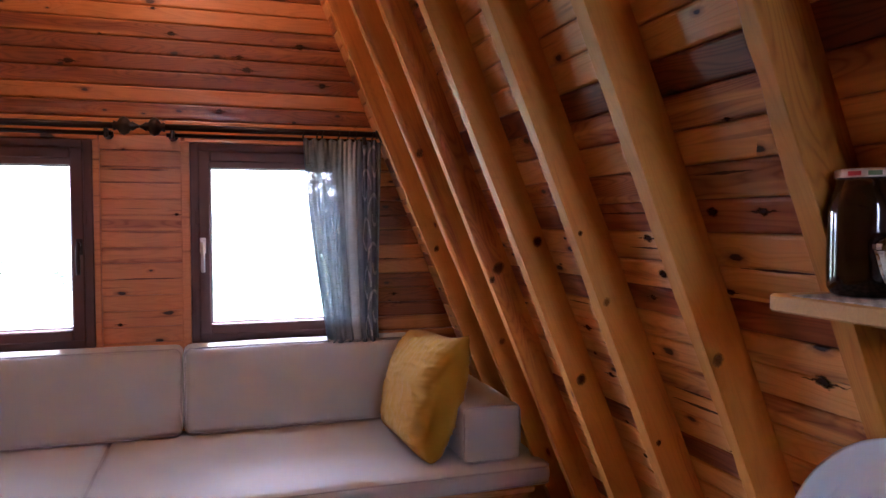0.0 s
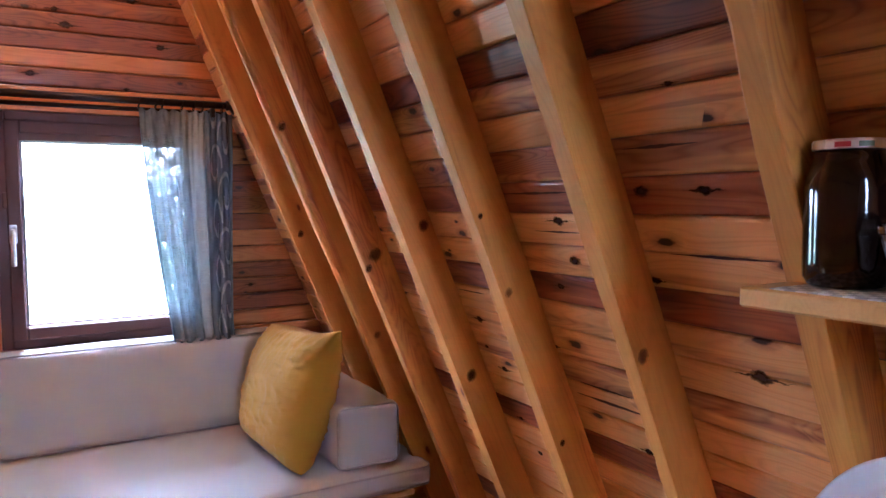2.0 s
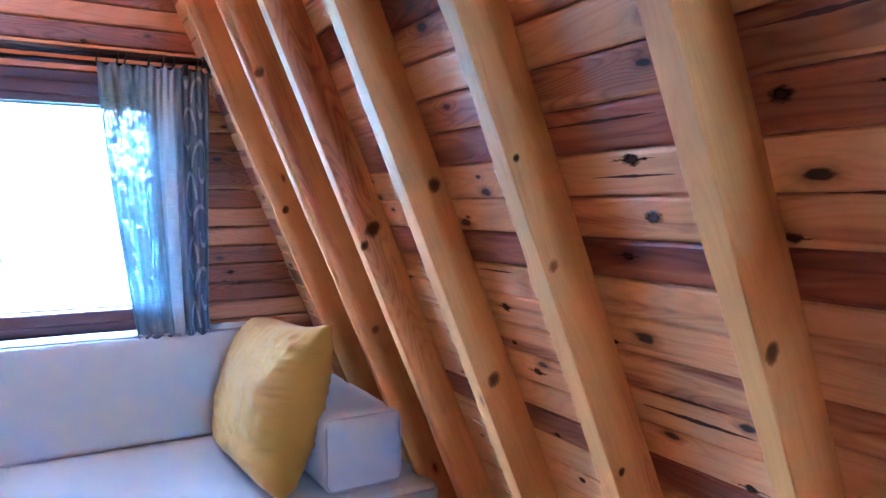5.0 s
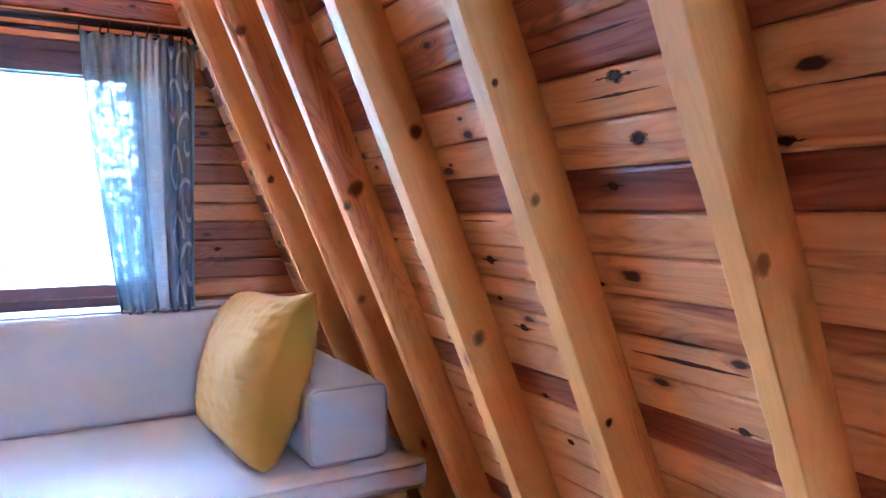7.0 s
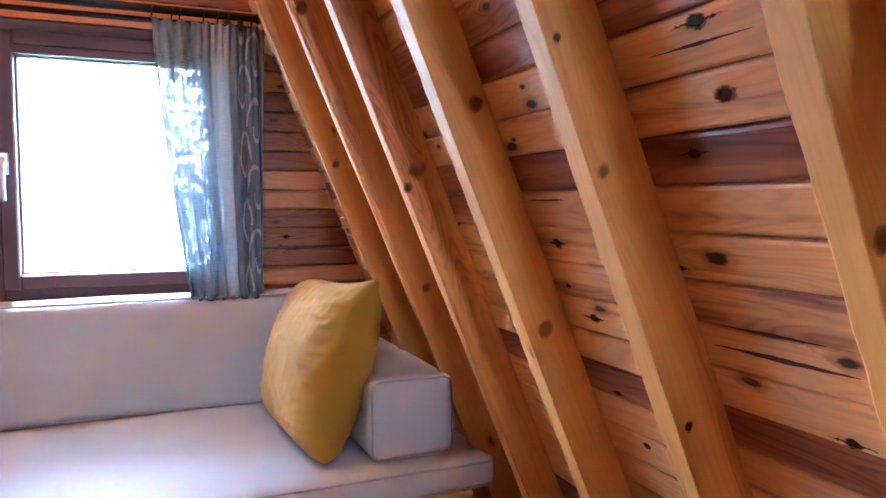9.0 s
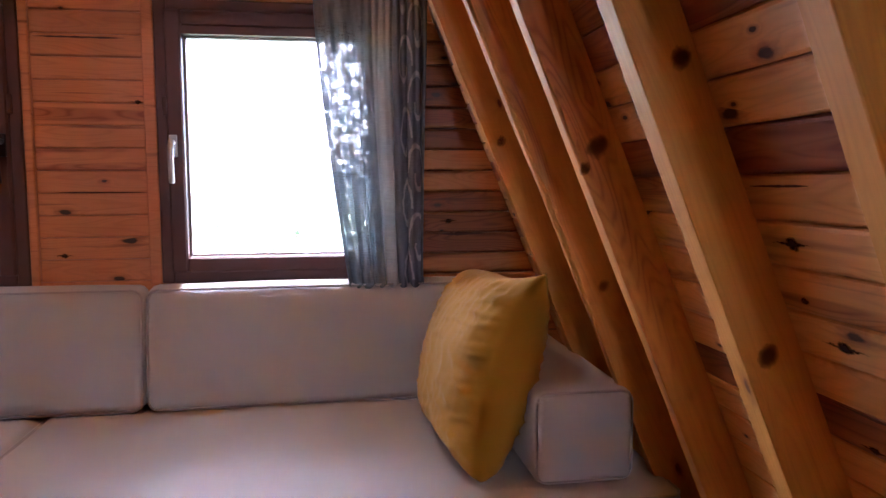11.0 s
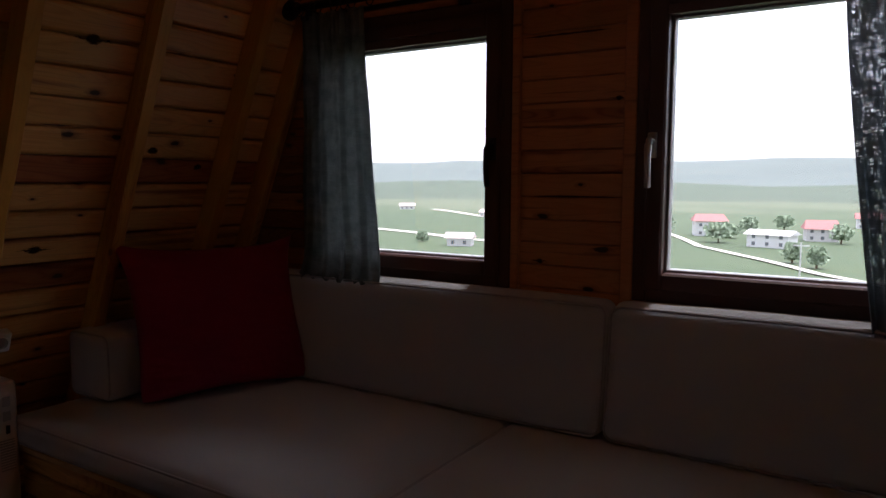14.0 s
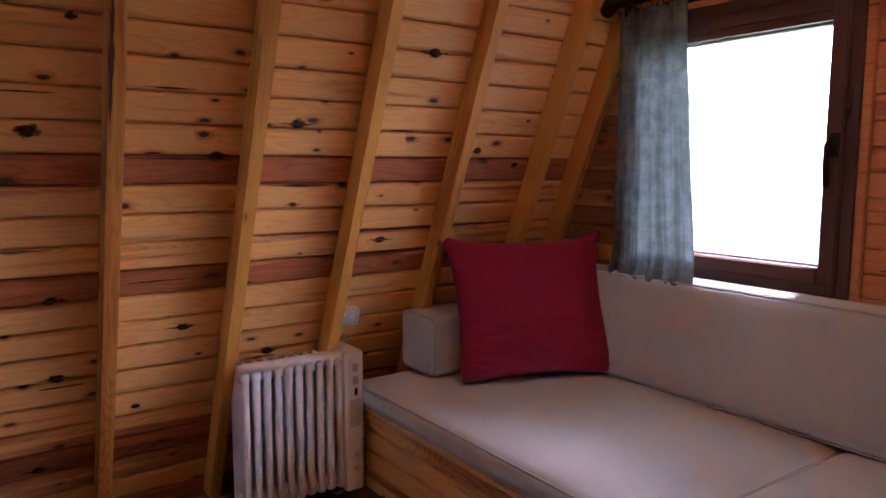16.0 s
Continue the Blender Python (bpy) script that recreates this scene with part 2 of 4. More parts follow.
def curtain_cloth():
    """Grey-blue sheer with an open woven grid and pale scrolls."""
    m, t, b = material("sheer_curtain", 0.9)
    co = t.nodes.new("ShaderNodeTexCoord").outputs["UV"]
    sep = node(t, "ShaderNodeSeparateXYZ")
    t.links.new(co, sep.inputs[0])
    n1 = node(t, "ShaderNodeTexNoise", i_Scale=9.0, i_Detail=4.0)
    t.links.new(co, n1.inputs["Vector"])
    # slubbed threads up and across
    stretch = []
    for sx, sy in ((260.0, 9.0), (11.0, 130.0)):
        v = node(t, "ShaderNodeVectorMath", operation="MULTIPLY")
        v.inputs[1].default_value = (sx, sy, 1)
        t.links.new(co, v.inputs[0])
        n = node(t, "ShaderNodeTexNoise", i_Scale=1.0, i_Detail=2.0)
        t.links.new(v.outputs[0], n.inputs["Vector"])
        stretch.append(n.outputs[0])
    weave = calc(t, "MAXIMUM", stretch[0], stretch[1])
    # scrolls embroidered on the outer band, in two staggered columns
    bend = calc(t, "MULTIPLY_ADD", n1.outputs[0], 0.5, -0.25)
    scrolls = []
    for mid, shift, way in ((0.905, 0.0, 1.0), (0.79, 0.5, -1.0)):
        cu = calc(t, "DIVIDE", calc(t, "SUBTRACT", sep.outputs[0], mid), 0.062 * way)
        cv = calc(t, "MULTIPLY_ADD", calc(t, "FRACT", calc(t, "MULTIPLY_ADD", sep.outputs[1], 1.7, shift)), 2.5, -1.25)
        rr = calc(t, "SQRT", calc(t, "ADD", calc(t, "MULTIPLY", cu, cu), calc(t, "MULTIPLY", cv, cv)))
        rr = calc(t, "ADD", calc(t, "ADD", rr, bend), calc(t, "MULTIPLY", calc(t, "ARCTAN2", cv, cu), 0.14))
        scrolls.append(ramp(t, rr, (0.0, (0, 0, 0)), (0.62, (0, 0, 0)), (0.68, (1, 1, 1)), (0.82, (1, 1, 1)), (0.9, (0, 0, 0))))
    line = calc(t, "MAXIMUM", scrolls[0], scrolls[1])
    # plain band along the broad fold, its lit paleness put into the colour
    plainer = ramp(t, sep.outputs[0], (0.0, (0, 0, 0)), (0.44, (0, 0, 0)), (0.52, (1, 1, 1)), (0.66, (1, 1, 1)), (0.70, (0, 0, 0)))
    border = ramp(t, sep.outputs[0], (0.0, (0, 0, 0)), (0.68, (0, 0, 0)), (0.72, (1, 1, 1)), (0.97, (1, 1, 1)), (1.0, (0, 0, 0)))
    colour = blend(t, n1.outputs[0], (0.13, 0.165, 0.19), (0.30, 0.35, 0.375))
    colour = blend(t, calc(t, "MULTIPLY", plainer, 0.8), colour, (0.50, 0.52, 0.51))
    colour = blend(t, calc(t, "MULTIPLY", border, 0.75), colour, (0.15, 0.185, 0.23))
    colour = blend(t, calc(t, "MULTIPLY", calc(t, "MULTIPLY", line, border), 0.75), colour, (0.48, 0.53, 0.56))
    linen = blend(t, ramp(t, n1.outputs[0], (0.38, (0, 0, 0)), (0.62, (1, 1, 1))), (0.21, 0.235, 0.23), (0.30, 0.325, 0.32))
    colour = blend(t, calc(t, "GREATER_THAN", sep.outputs[0], 1.05), colour, linen)
    thread = calc(t, "MULTIPLY_ADD", weave, 0.8, 0.55)
    tint = node(t, "ShaderNodeCombineXYZ")
    for k in range(3):
        t.links.new(thread, tint.inputs[k])
    colour = blend(t, 1.0, colour, tint.outputs[0], "MULTIPLY")
    t.links.new(colour, b.inputs["Base Color"])
    soft = node(t, "ShaderNodeBsdfTranslucent")
    t.links.new(colour, soft.inputs[0])
    mix = node(t, "ShaderNodeMixShader")
    t.links.new(calc(t, "MULTIPLY_ADD", calc(t, "GREATER_THAN", sep.outputs[0], 1.05), 0.33, 0.25), mix.inputs[0])     # the linen lets more light through
    t.links.new(b.outputs[0], mix.inputs[1])
    t.links.new(soft.outputs[0], mix.inputs[2])
    holes = ramp(t, calc(t, "ADD", weave, calc(t, "MULTIPLY_ADD", n1.outputs[0], 0.3, -0.15)), (0.0, (0.8, 0.8, 0.8)), (0.43, (0.6, 0.6, 0.6)), (0.5, (0.03, 0.03, 0.03)))
    fade = ramp(t, sep.outputs[0], (0.0, (1, 1, 1)), (0.36, (0.8, 0.8, 0.8)), (0.46, (0.0, 0.0, 0.0)))
    # the heading and the hem are woven close
    drop = calc(t, "DIVIDE", sep.outputs[1], 2.4)
    close = ramp(t, drop, (0.0, (0, 0, 0)), (0.09, (0, 0, 0)), (0.13, (1, 1, 1)), (0.86, (1, 1, 1)), (0.93, (0, 0, 0)))
    clear, out = node(t, "ShaderNodeBsdfTransparent"), node(t, "ShaderNodeMixShader")
    t.links.new(calc(t, "MULTIPLY", calc(t, "MULTIPLY", holes, fade), close), out.inputs[0])
    t.links.new(mix.outputs[0], out.inputs[1])
    t.links.new(clear.outputs[0], out.inputs[2])
    t.links.new(out.outputs[0], t.nodes["Material Output"].inputs[0])
    return m


CURTAIN = curtain_cloth()


# ---- building helpers ----
def mesh_of(bm, name, mat=None, smooth=False):
    me = bpy.data.meshes.new(name)
    bmesh.ops.recalc_face_normals(bm, faces=bm.faces[:])
    bm.to_mesh(me)
    bm.free()
    if mat:
        me.materials.append(mat)
    if smooth:
        for p in me.polygons:
            p.use_smooth = True
    return me


def part(name, bm, mat, parent=None, label="", smooth=False, at=None):
    ob = new(name, mesh_of(bm, name, mat, smooth))
    if parent:
        ob.parent = parent
    if at is not None:
        ob.matrix_basis = at
    return tagged(ob, label) if label else ob


def base(name, m, label, category, group="", kind=""):
    ob = new(name)
    ob.empty_display_size = 0.05
    ob.matrix_basis = m
    return tagged(ob, label, category, group, kind)


def box(x0, x1, y0, y1, z0, z1, bevel=0.0, seg=1, bm=None):
    own = bmesh.new()
    bmesh.ops.create_cube(own, size=1, matrix=Matrix.LocRotScale(((x0 + x1) / 2, (y0 + y1) / 2, (z0 + z1) / 2), None, (x1 - x0, y1 - y0, z1 - z0)))
    if bevel:
        bmesh.ops.bevel(own, geom=own.edges[:], offset=bevel, segments=seg, affect="EDGES", profile=0.5)
    return join(bm, own)


def join(bm, own):
    if bm is None:
        return own
    me = bpy.data.meshes.new("tmp")
    own.to_mesh(me)
    own.free()
    bm.from_mesh(me)
    bpy.data.meshes.remove(me)
    return bm


def prism(points, h0, h1, axis="y", bm=None):
    """A flat outline (two coordinates each) pushed from h0 to h1 along the axis."""
    own = bmesh.new()
    def at(p, h):
        return (p[0], h, p[1]) if axis == "y" else (p[0], p[1], h) if axis == "z" else (h, p[0], p[1])
    a, b = [own.verts.new(at(p, h0)) for p in points], [own.verts.new(at(p, h1)) for p in points]
    own.faces.new(a)
    own.faces.new(b[::-1])
    for k in range(len(points)):
        own.faces.new((a[k], b[k], b[k - 1], a[k - 1]))
    return join(bm, own)


def lathe(profile, seg=32, bm=None, m=None):
    """(radius, height) pairs turned round z."""
    own = bmesh.new()
    rings = [[own.verts.new((r * math.cos(2 * math.pi * k / seg), r * math.sin(2 * math.pi * k / seg), z)) for k in range(seg)] for r, z in profile]
    for a, b in zip(rings, rings[1:]):
        for k in range(seg):
            own.faces.new((a[k - 1], a[k], b[k], b[k - 1]))
    own.faces.new(rings[0][::-1])
    own.faces.new(rings[-1])
    if m:
        own.transform(m)
    return join(bm, own)


def tube(points, r, closed=False, seg=8, bm=None):
    own = bmesh.new()
    pts = [Vector(p) for p in points]
    n, rings = len(pts), []
    for k, p in enumerate(pts):
        a = pts[(k - 1) % n] if closed or k else p
        b = pts[(k + 1) % n] if closed or k < n - 1 else p
        d = (b - a).normalized()
        side = d.cross(Vector((0, 0, 1)) if abs(d.z) < 0.9 else Vector((1, 0, 0))).normalized()
        up = side.cross(d)
        rings.append([own.verts.new(p + r * (math.cos(2 * math.pi * j / seg) * side + math.sin(2 * math.pi * j / seg) * up)) for j in range(seg)])
    for k in range(n if closed else n - 1):
        a, b = rings[k], rings[(k + 1) % n]
        for j in range(seg):
            own.faces.new((a[j - 1], a[j], b[j], b[j - 1]))
    if not closed:
        own.faces.new(rings[0])
        own.faces.new(rings[-1][::-1])
    return join(bm, own)


def board_mesh(name, length, width, mat, thick=0.016, groove=0.0095, gap=0.0045):
    """A tongue-and-groove board: x from 0 to length, y from 0 to width, z up to thick, with rounded long edges."""
    w = width - gap
    prof = [(0, 0), (0, thick - groove), (groove * 0.35, thick - groove * 0.35), (groove * 1.2, thick), (w - groove * 1.2, thick), (w - groove * 0.35, thick - groove * 0.35), (w, thick - groove), (w, 0)]
    bm = prism(prof, 0, length, "x")
    return mesh_of(bm, name, mat)


def ring_frame(x0, x1, z0, z1, bar, y0, y1, bevel=0.004):
    bm = box(x0, x0 + bar, y0, y1, z0, z1, bevel)
    box(x1 - bar, x1, y0, y1, z0, z1, bevel, bm=bm)
    box(x0 + bar, x1 - bar, y0, y1, z0, z0 + bar, bevel, bm=bm)
    return box(x0 + bar, x1 - bar, y0, y1, z1 - bar, z1, bevel, bm=bm)


def soft_box(sx, sy, sz, r, puff=0.01, seed=0):
    """An upholstered block resting on z = 0, centred in x and y."""
    bm = bmesh.new()
    bmesh.ops.create_cube(bm, size=1, matrix=Matrix.LocRotScale((0, 0, sz / 2), None, (sx, sy, sz)))
    bmesh.ops.bevel(bm, geom=bm.edges[:], offset=r, segments=3, affect="EDGES", profile=0.5)
    for ax, size in ((0, sx), (1, sy), (2, sz)):
        for k in range(1, 8):
            no = [0, 0, 0]
            no[ax] = 1
            co = [0, 0, sz / 2]
            co[ax] += (k / 8 - 0.5) * (size - 2 * r)
            bmesh.ops.bisect_plane(bm, geom=bm.verts[:] + bm.edges[:] + bm.faces[:], plane_co=co, plane_no=no)
    for v in bm.verts:
        u = [2 * v.co.x / sx, 2 * v.co.y / sy, 2 * v.co.z / sz - 1]
        for ax in range(3):
            if abs(u[ax]) > 0.98 and not (ax == 2 and u[2] < 0):
                others = [1 - u[o] ** 2 for o in range(3) if o != ax]
                v.co[ax] += math.copysign(puff * max(0, others[0]) ** 0.5 * max(0, others[1]) ** 0.5, u[ax])
        v.co += 0.0025 * noise.noise_vector(v.co * 7 + Vector((seed, 0, 0)))
    return bm


def pillow(size, tall, thick, seed=0, n=88):
    """A square cushion in the x-z plane, its lower edge on z = 0, puffed along y, with pinched edges, a seam and folds."""
    bm = bmesh.new()
    def ridge(v):
        return (1 - abs(v)) ** 2
    def grid(side):
        rows = []
        for j in range(n + 1):
            row = []
            for i in range(n + 1):
                u, v = 2 * i / n - 1, 2 * j / n - 1
                pinch = 0.10
                x = u * (1 - pinch * (1 - v * v) * abs(u) ** 3)
                z = v * (1 - pinch * (1 - u * u) * abs(v) ** 3)
                ear = (abs(u) * abs(v)) ** 6 * (0.07 if v > 0 else -0.06)
                x, z = x * (1 + ear), z * (1 + ear)
                fill = max(0, (1 - u * u) * (1 - v * v)) ** 0.42
                du, dv = 1 - abs(u), 1 - abs(v)
                fold = 0.07 * noise.noise(Vector((u * 1.8, v * 1.8, seed + side)))
                # sharp gathers that run in from the seams, and slack creases across the face
                gu = ridge(noise.noise(Vector((u * 1.6, v * 7.5 + u * 1.5, seed + 3 + side))) * 2.2) * math.exp(-du * 2.4)
                gv = ridge(noise.noise(Vector((u * 8.0 + v * 2.0, v * 1.5, seed + 6 + side))) * 2.2) * math.exp(-dv * 2.4)
                slack = ridge(noise.noise(Vector((u * 2.1 + v * 1.4, v * 4.6 - u * 1.2, seed + 15 + side))) * 2.6)
                edge = min(1, du * 5) * min(1, dv * 5)
                crease = (0.11 * gu + 0.085 * gv + 0.032 * slack) * edge
                y = side * thick / 2 * (fill * (1 + fold) + crease - 0.05 * edge)
                row.append(bm.verts.new((x * size / 2, y, (z + 1) * tall / 2)))
            rows.append(row)
        for a, b in zip(rows, rows[1:]):
            for k in range(n):
                bm.faces.new((a[k], a[k + 1], b[k + 1], b[k]))
    grid(1)
    grid(-1)
    bmesh.ops.remove_doubles(bm, verts=bm.verts[:], dist=0.0004)
    return bm


# ---- the A-frame room ----
TAN = 0.418
LEAN_ANGLE = math.atan(TAN)
COS, SIN = math.cos(LEAN_ANGLE), math.sin(LEAN_ANGLE)
RIGHT_X, LEFT_X = 1.288, -2.262     # where the sloping boards meet the floor
GABLE_Y, BACK_Y, TOP_Z = 3.45, -2.2, 2.8
BOARD_RIGHT, BOARD_LEFT = 0.0695, 0.0895     # board widths of the two slopes


def right_x(z):
    return RIGHT_X - TAN * z


def left_x(z):
    return LEFT_X + TAN * z


def axes_matrix(o, u, v, n):
    return Matrix(((u[0], v[0], n[0], o[0]), (u[1], v[1], n[1], o[1]), (u[2], v[2], n[2], o[2]), (0, 0, 0, 1)))


# x runs along the wall, y up the slope, z into the room; the board faces lie at z = 0
RIGHT_FRAME = axes_matrix((RIGHT_X, GABLE_Y, 0), (0, -1, 0), (-SIN, 0, COS), (-COS, 0, -SIN))
LEFT_FRAME = axes_matrix((LEFT_X, BACK_Y, 0), (0, 1, 0), (SIN, 0, COS), (COS, 0, -SIN))
LENGTH = GABLE_Y - BACK_Y
SLOPE = TOP_Z / COS
wall_right = part("wall_right", box(-0.25, LENGTH + 0.2, -0.1, SLOPE + 0.15, -0.15, -0.017), PINE)
wall_right.matrix_basis = RIGHT_FRAME
tagged(wall_right, "sloping wall of varnished knotty pine boards", "wall", kind="structure")
wall_left = part("wall_left", box(-0.2, LENGTH + 0.25, -0.1, SLOPE + 0.15, -0.15, -0.017), PINE)
wall_left.matrix_basis = LEFT_FRAME
tagged(wall_left, "sloping wall of varnished knotty pine boards", "wall", kind="structure")

# windows: outer x and z ranges
WIN_Z0, WIN_Z1 = 0.81, 1.70
WINDOWS = ((-1.475, -0.675), (-0.285, 0.515))
gable = prism([(left_x(-0.1), -0.1), (right_x(-0.1), -0.1), (right_x(WIN_Z0), WIN_Z0), (left_x(WIN_Z0), WIN_Z0)], GABLE_Y + 0.017, GABLE_Y + 0.16)
prism([(left_x(WIN_Z0), WIN_Z0), (-1.475, WIN_Z0), (-1.475, WIN_Z1), (left_x(WIN_Z1), WIN_Z1)], GABLE_Y + 0.017, GABLE_Y + 0.16, bm=gable)
prism([(-0.675, WIN_Z0), (-0.285, WIN_Z0), (-0.285, WIN_Z1), (-0.675, WIN_Z1)], GABLE_Y + 0.017, GABLE_Y + 0.16, bm=gable)
prism([(0.515, WIN_Z0), (right_x(WIN_Z0), WIN_Z0), (right_x(WIN_Z1), WIN_Z1), (0.515, WIN_Z1)], GABLE_Y + 0.017, GABLE_Y + 0.16, bm=gable)
prism([(left_x(WIN_Z1), WIN_Z1), (right_x(WIN_Z1), WIN_Z1), (right_x(TOP_Z), TOP_Z), (left_x(TOP_Z), TOP_Z)], GABLE_Y + 0.017, GABLE_Y + 0.16, bm=gable)
wall_gable = part("wall_north", gable, GABLE_PINE)
tagged(wall_gable, "gable wall of reddish varnished pine boards", "wall", kind="structure")
BX0, BX1, BZ0, BZ1 = -0.34, 0.04, 1.45, 2.70
back = prism([(left_x(-0.1), -0.1), (right_x(-0.1), -0.1), (right_x(BZ0), BZ0), (left_x(BZ0), BZ0)], BACK_Y - 0.15, BACK_Y)
prism([(left_x(BZ0), BZ0), (BX0, BZ0), (BX0, BZ1), (left_x(BZ1), BZ1)], BACK_Y - 0.15, BACK_Y, bm=back)
prism([(BX1, BZ0), (right_x(BZ0), BZ0), (right_x(BZ1), BZ1), (BX1, BZ1)], BACK_Y - 0.15, BACK_Y, bm=back)
prism([(left_x(BZ1), BZ1), (right_x(BZ1), BZ1), (right_x(TOP_Z), TOP_Z), (left_x(TOP_Z), TOP_Z)], BACK_Y - 0.15, BACK_Y, bm=back)
wall_back = part("wall_south", back, GABLE_PINE)
tagged(wall_back, "plain pine back wall with one window", "wall", kind="structure")
floor = part("floor", box(left_x(0) - 0.1, RIGHT_X + 0.1, BACK_Y - 0.15, GABLE_Y + 0.16, -0.2, -0.019), FLOOR)
tagged(floor, "pine plank floor", "floor", kind="structure")
ceiling = part("ceiling", box(left_x(TOP_Z) - 0.2, right_x(TOP_Z) + 0.2, BACK_Y - 0.15, GABLE_Y + 0.16, TOP_Z, TOP_Z + 0.1), PINE)
tagged(ceiling, "flat pine board ceiling", "ceiling", kind="structure")

# rafters: sawn timbers that follow the slope, their inner edges waney here and there
def rafter(frame_matrix, along, width, depth, name_label, seed):
    own, rows, n = bmesh.new(), [], 150
    for k in range(n + 1):
        x = SLOPE * k / n
        def cut(side):
            slow = noise.noise(Vector((x * 1.3, side * 7.1, seed)))
            rag = noise.noise(Vector((x * 17, side * 3.3, seed + 40)))
            return 0.0016 + max(0, slow - 0.22) * 0.040 * (1 + 0.7 * rag) + 0.0006 * rag
        a, b = min(cut(1), width * 0.4), min(cut(2), width * 0.4)
        h = width / 2
        bow = 0.0025 * noise.noise(Vector((x * 1.1, 2.0, seed)))
        prof = ((-h, 0), (-h, depth - a), (-h + a * 0.45, depth - a * 0.42), (-h + a, depth), (h - b, depth), (h - b * 0.45, depth - b * 0.42), (h, depth - b), (h, 0))
        rows.append([own.verts.new((x, y + bow, z)) for y, z in prof])
    for p, q in zip(rows, rows[1:]):
        for k in range(8):
            own.faces.new((p[k - 1], p[k], q[k], q[k - 1]))
    own.faces.new(rows[0])
    own.faces.new(rows[-1][::-1])
    ob = part("rafter", own, BEAM)
    ob.matrix_basis = frame_matrix @ Matrix.Translation((along, 0, 0)) @ pose(0, 0, 0, 0, 0, 90)
    return tagged(ob, name_label, "rafter", group="rafters of the A-frame", kind="structure")


# the south face of each right-hand rafter, its width and depth
for k, (y, w, d) in enumerate(((2.932, 0.04, 0.098), (2.618, 0.036, 0.098), (2.345, 0.037, 0.090), (1.994, 0.045, 0.090), (1.623, 0.044, 0.090), (1.258, 0.042, 0.090), (0.886, 0.042, 0.090), (0.527, 0.042, 0.090), (0.178, 0.042, 0.090))):
    rafter(RIGHT_FRAME, GABLE_Y - y - w / 2, w, d, "varnished pine rafter with waney edges against the sloping boards", 3.7 * k)
for k, y in enumerate((3.425, 3.215, 2.834, 2.462, 2.096, 1.728, 1.345, 0.97, 0.6)):
    rafter(LEFT_FRAME, y - BACK_Y, 0.041, 0.072, "varnished slender pine rafter against the sloping boards", 50 + 2.9 * k)


# ---- windows ----
def window(name, x0, x1, handle_left):
    w = base(name, pose(0, GABLE_Y, 0), "brown-framed tilt window with clear glass and a silver handle", "window", kind="structure")
    part("window_frame", ring_frame(x0, x1, WIN_Z0, WIN_Z1, 0.038, -0.018, 0.10), FRAME, w)
    part("sash", ring_frame(x0 + 0.034, x1 - 0.034, WIN_Z0 + 0.034, WIN_Z1 - 0.034, 0.050, -0.034, 0.055, 0.006), FRAME, w)
    part("top_rail", box(x0 + 0.08, x1 - 0.08, -0.030, 0.055, WIN_Z1 - 0.108, WIN_Z1 - 0.083), FRAME, w)
    part("gasket", ring_frame(x0 + 0.083, x1 - 0.083, WIN_Z0 + 0.083, WIN_Z1 - 0.105, 0.009, 0.004, 0.04, 0.002), GASKET, w, "pale grey rubber gasket")
    pane = part("pane", box(x0 + 0.084, x1 - 0.084, 0.026, 0.032, WIN_Z0 + 0.084, WIN_Z1 - 0.106), PANE, w)
    pane.visible_shadow = False
    hx = x0 + 0.052 if handle_left else x1 - 0.052
    z = 1.215
    bm = box(hx - 0.013, hx + 0.013, -0.044, -0.034, z - 0.005, z + 0.065, 0.004, 2)
    h = part("handle", bm, SILVER if handle_left else BRONZE, w, "silver lever handle" if handle_left else "dark lever handle")
    bm = tube([(hx, -0.040, z + 0.04), (hx, -0.070, z + 0.042), (hx, -0.080, z + 0.03), (hx, -0.081, z - 0.02), (hx, -0.076, z - 0.07), (hx, -0.072, z - 0.085)], 0.009, seg=10)
    part("lever", bm, SILVER if handle_left else BRONZE, h, smooth=True)
    hz = x0 + 0.03 if handle_left else x1 - 0.03
    part("hinge", box(hz - 0.008, hz + 0.008, -0.03, -0.016, 1.34, 1.40, 0.003), FRAME, w)
    return w


window("window_1", *WINDOWS[0], False)
window("window_2", *WINDOWS[1], True)
back_window = base("window_3", pose(0, BACK_Y, 0), "tall narrow brown-framed window in the back wall", "window", kind="structure")
part("window_frame", ring_frame(BX0, BX1, BZ0, BZ1, 0.06, -0.1, 0.01), FRAME, back_window)
pane = part("pane", box(BX0 + 0.06, BX1 - 0.06, -0.05, -0.044, BZ0 + 0.06, BZ1 - 0.06), PANE, back_window)
pane.visible_shadow = False
# trim strips beside and below the windows
for x0, x1, z0, z1 in ((-0.674, -0.648, 0.79, 1.705), (-0.322, -0.286, 0.79, 1.705)):
    t = part("trim", box(x0, x1, GABLE_Y - 0.016, GABLE_Y + 0.02, z0, z1, 0.003), PANEL_PINE)
    tagged(t, "upright pale pine trim strip beside the window", "trim", kind="structure")
for x0, x1 in ((-1.475, -0.675), (-0.285, 0.515)):
    t = part("trim", box(x0, x1, GABLE_Y - 0.03, GABLE_Y + 0.02, 0.785, 0.808, 0.003), PANEL_PINE)
    tagged(t, "pine sill strip under the window", "trim", kind="structure")
    t = part("trim", box(x0 - 0.02, x1 + 0.02, GABLE_Y - 0.020, GABLE_Y + 0.02, 1.702, 1.724, 0.003), PANEL_PINE)
    tagged(t, "pine strip over the window", "trim", kind="structure")


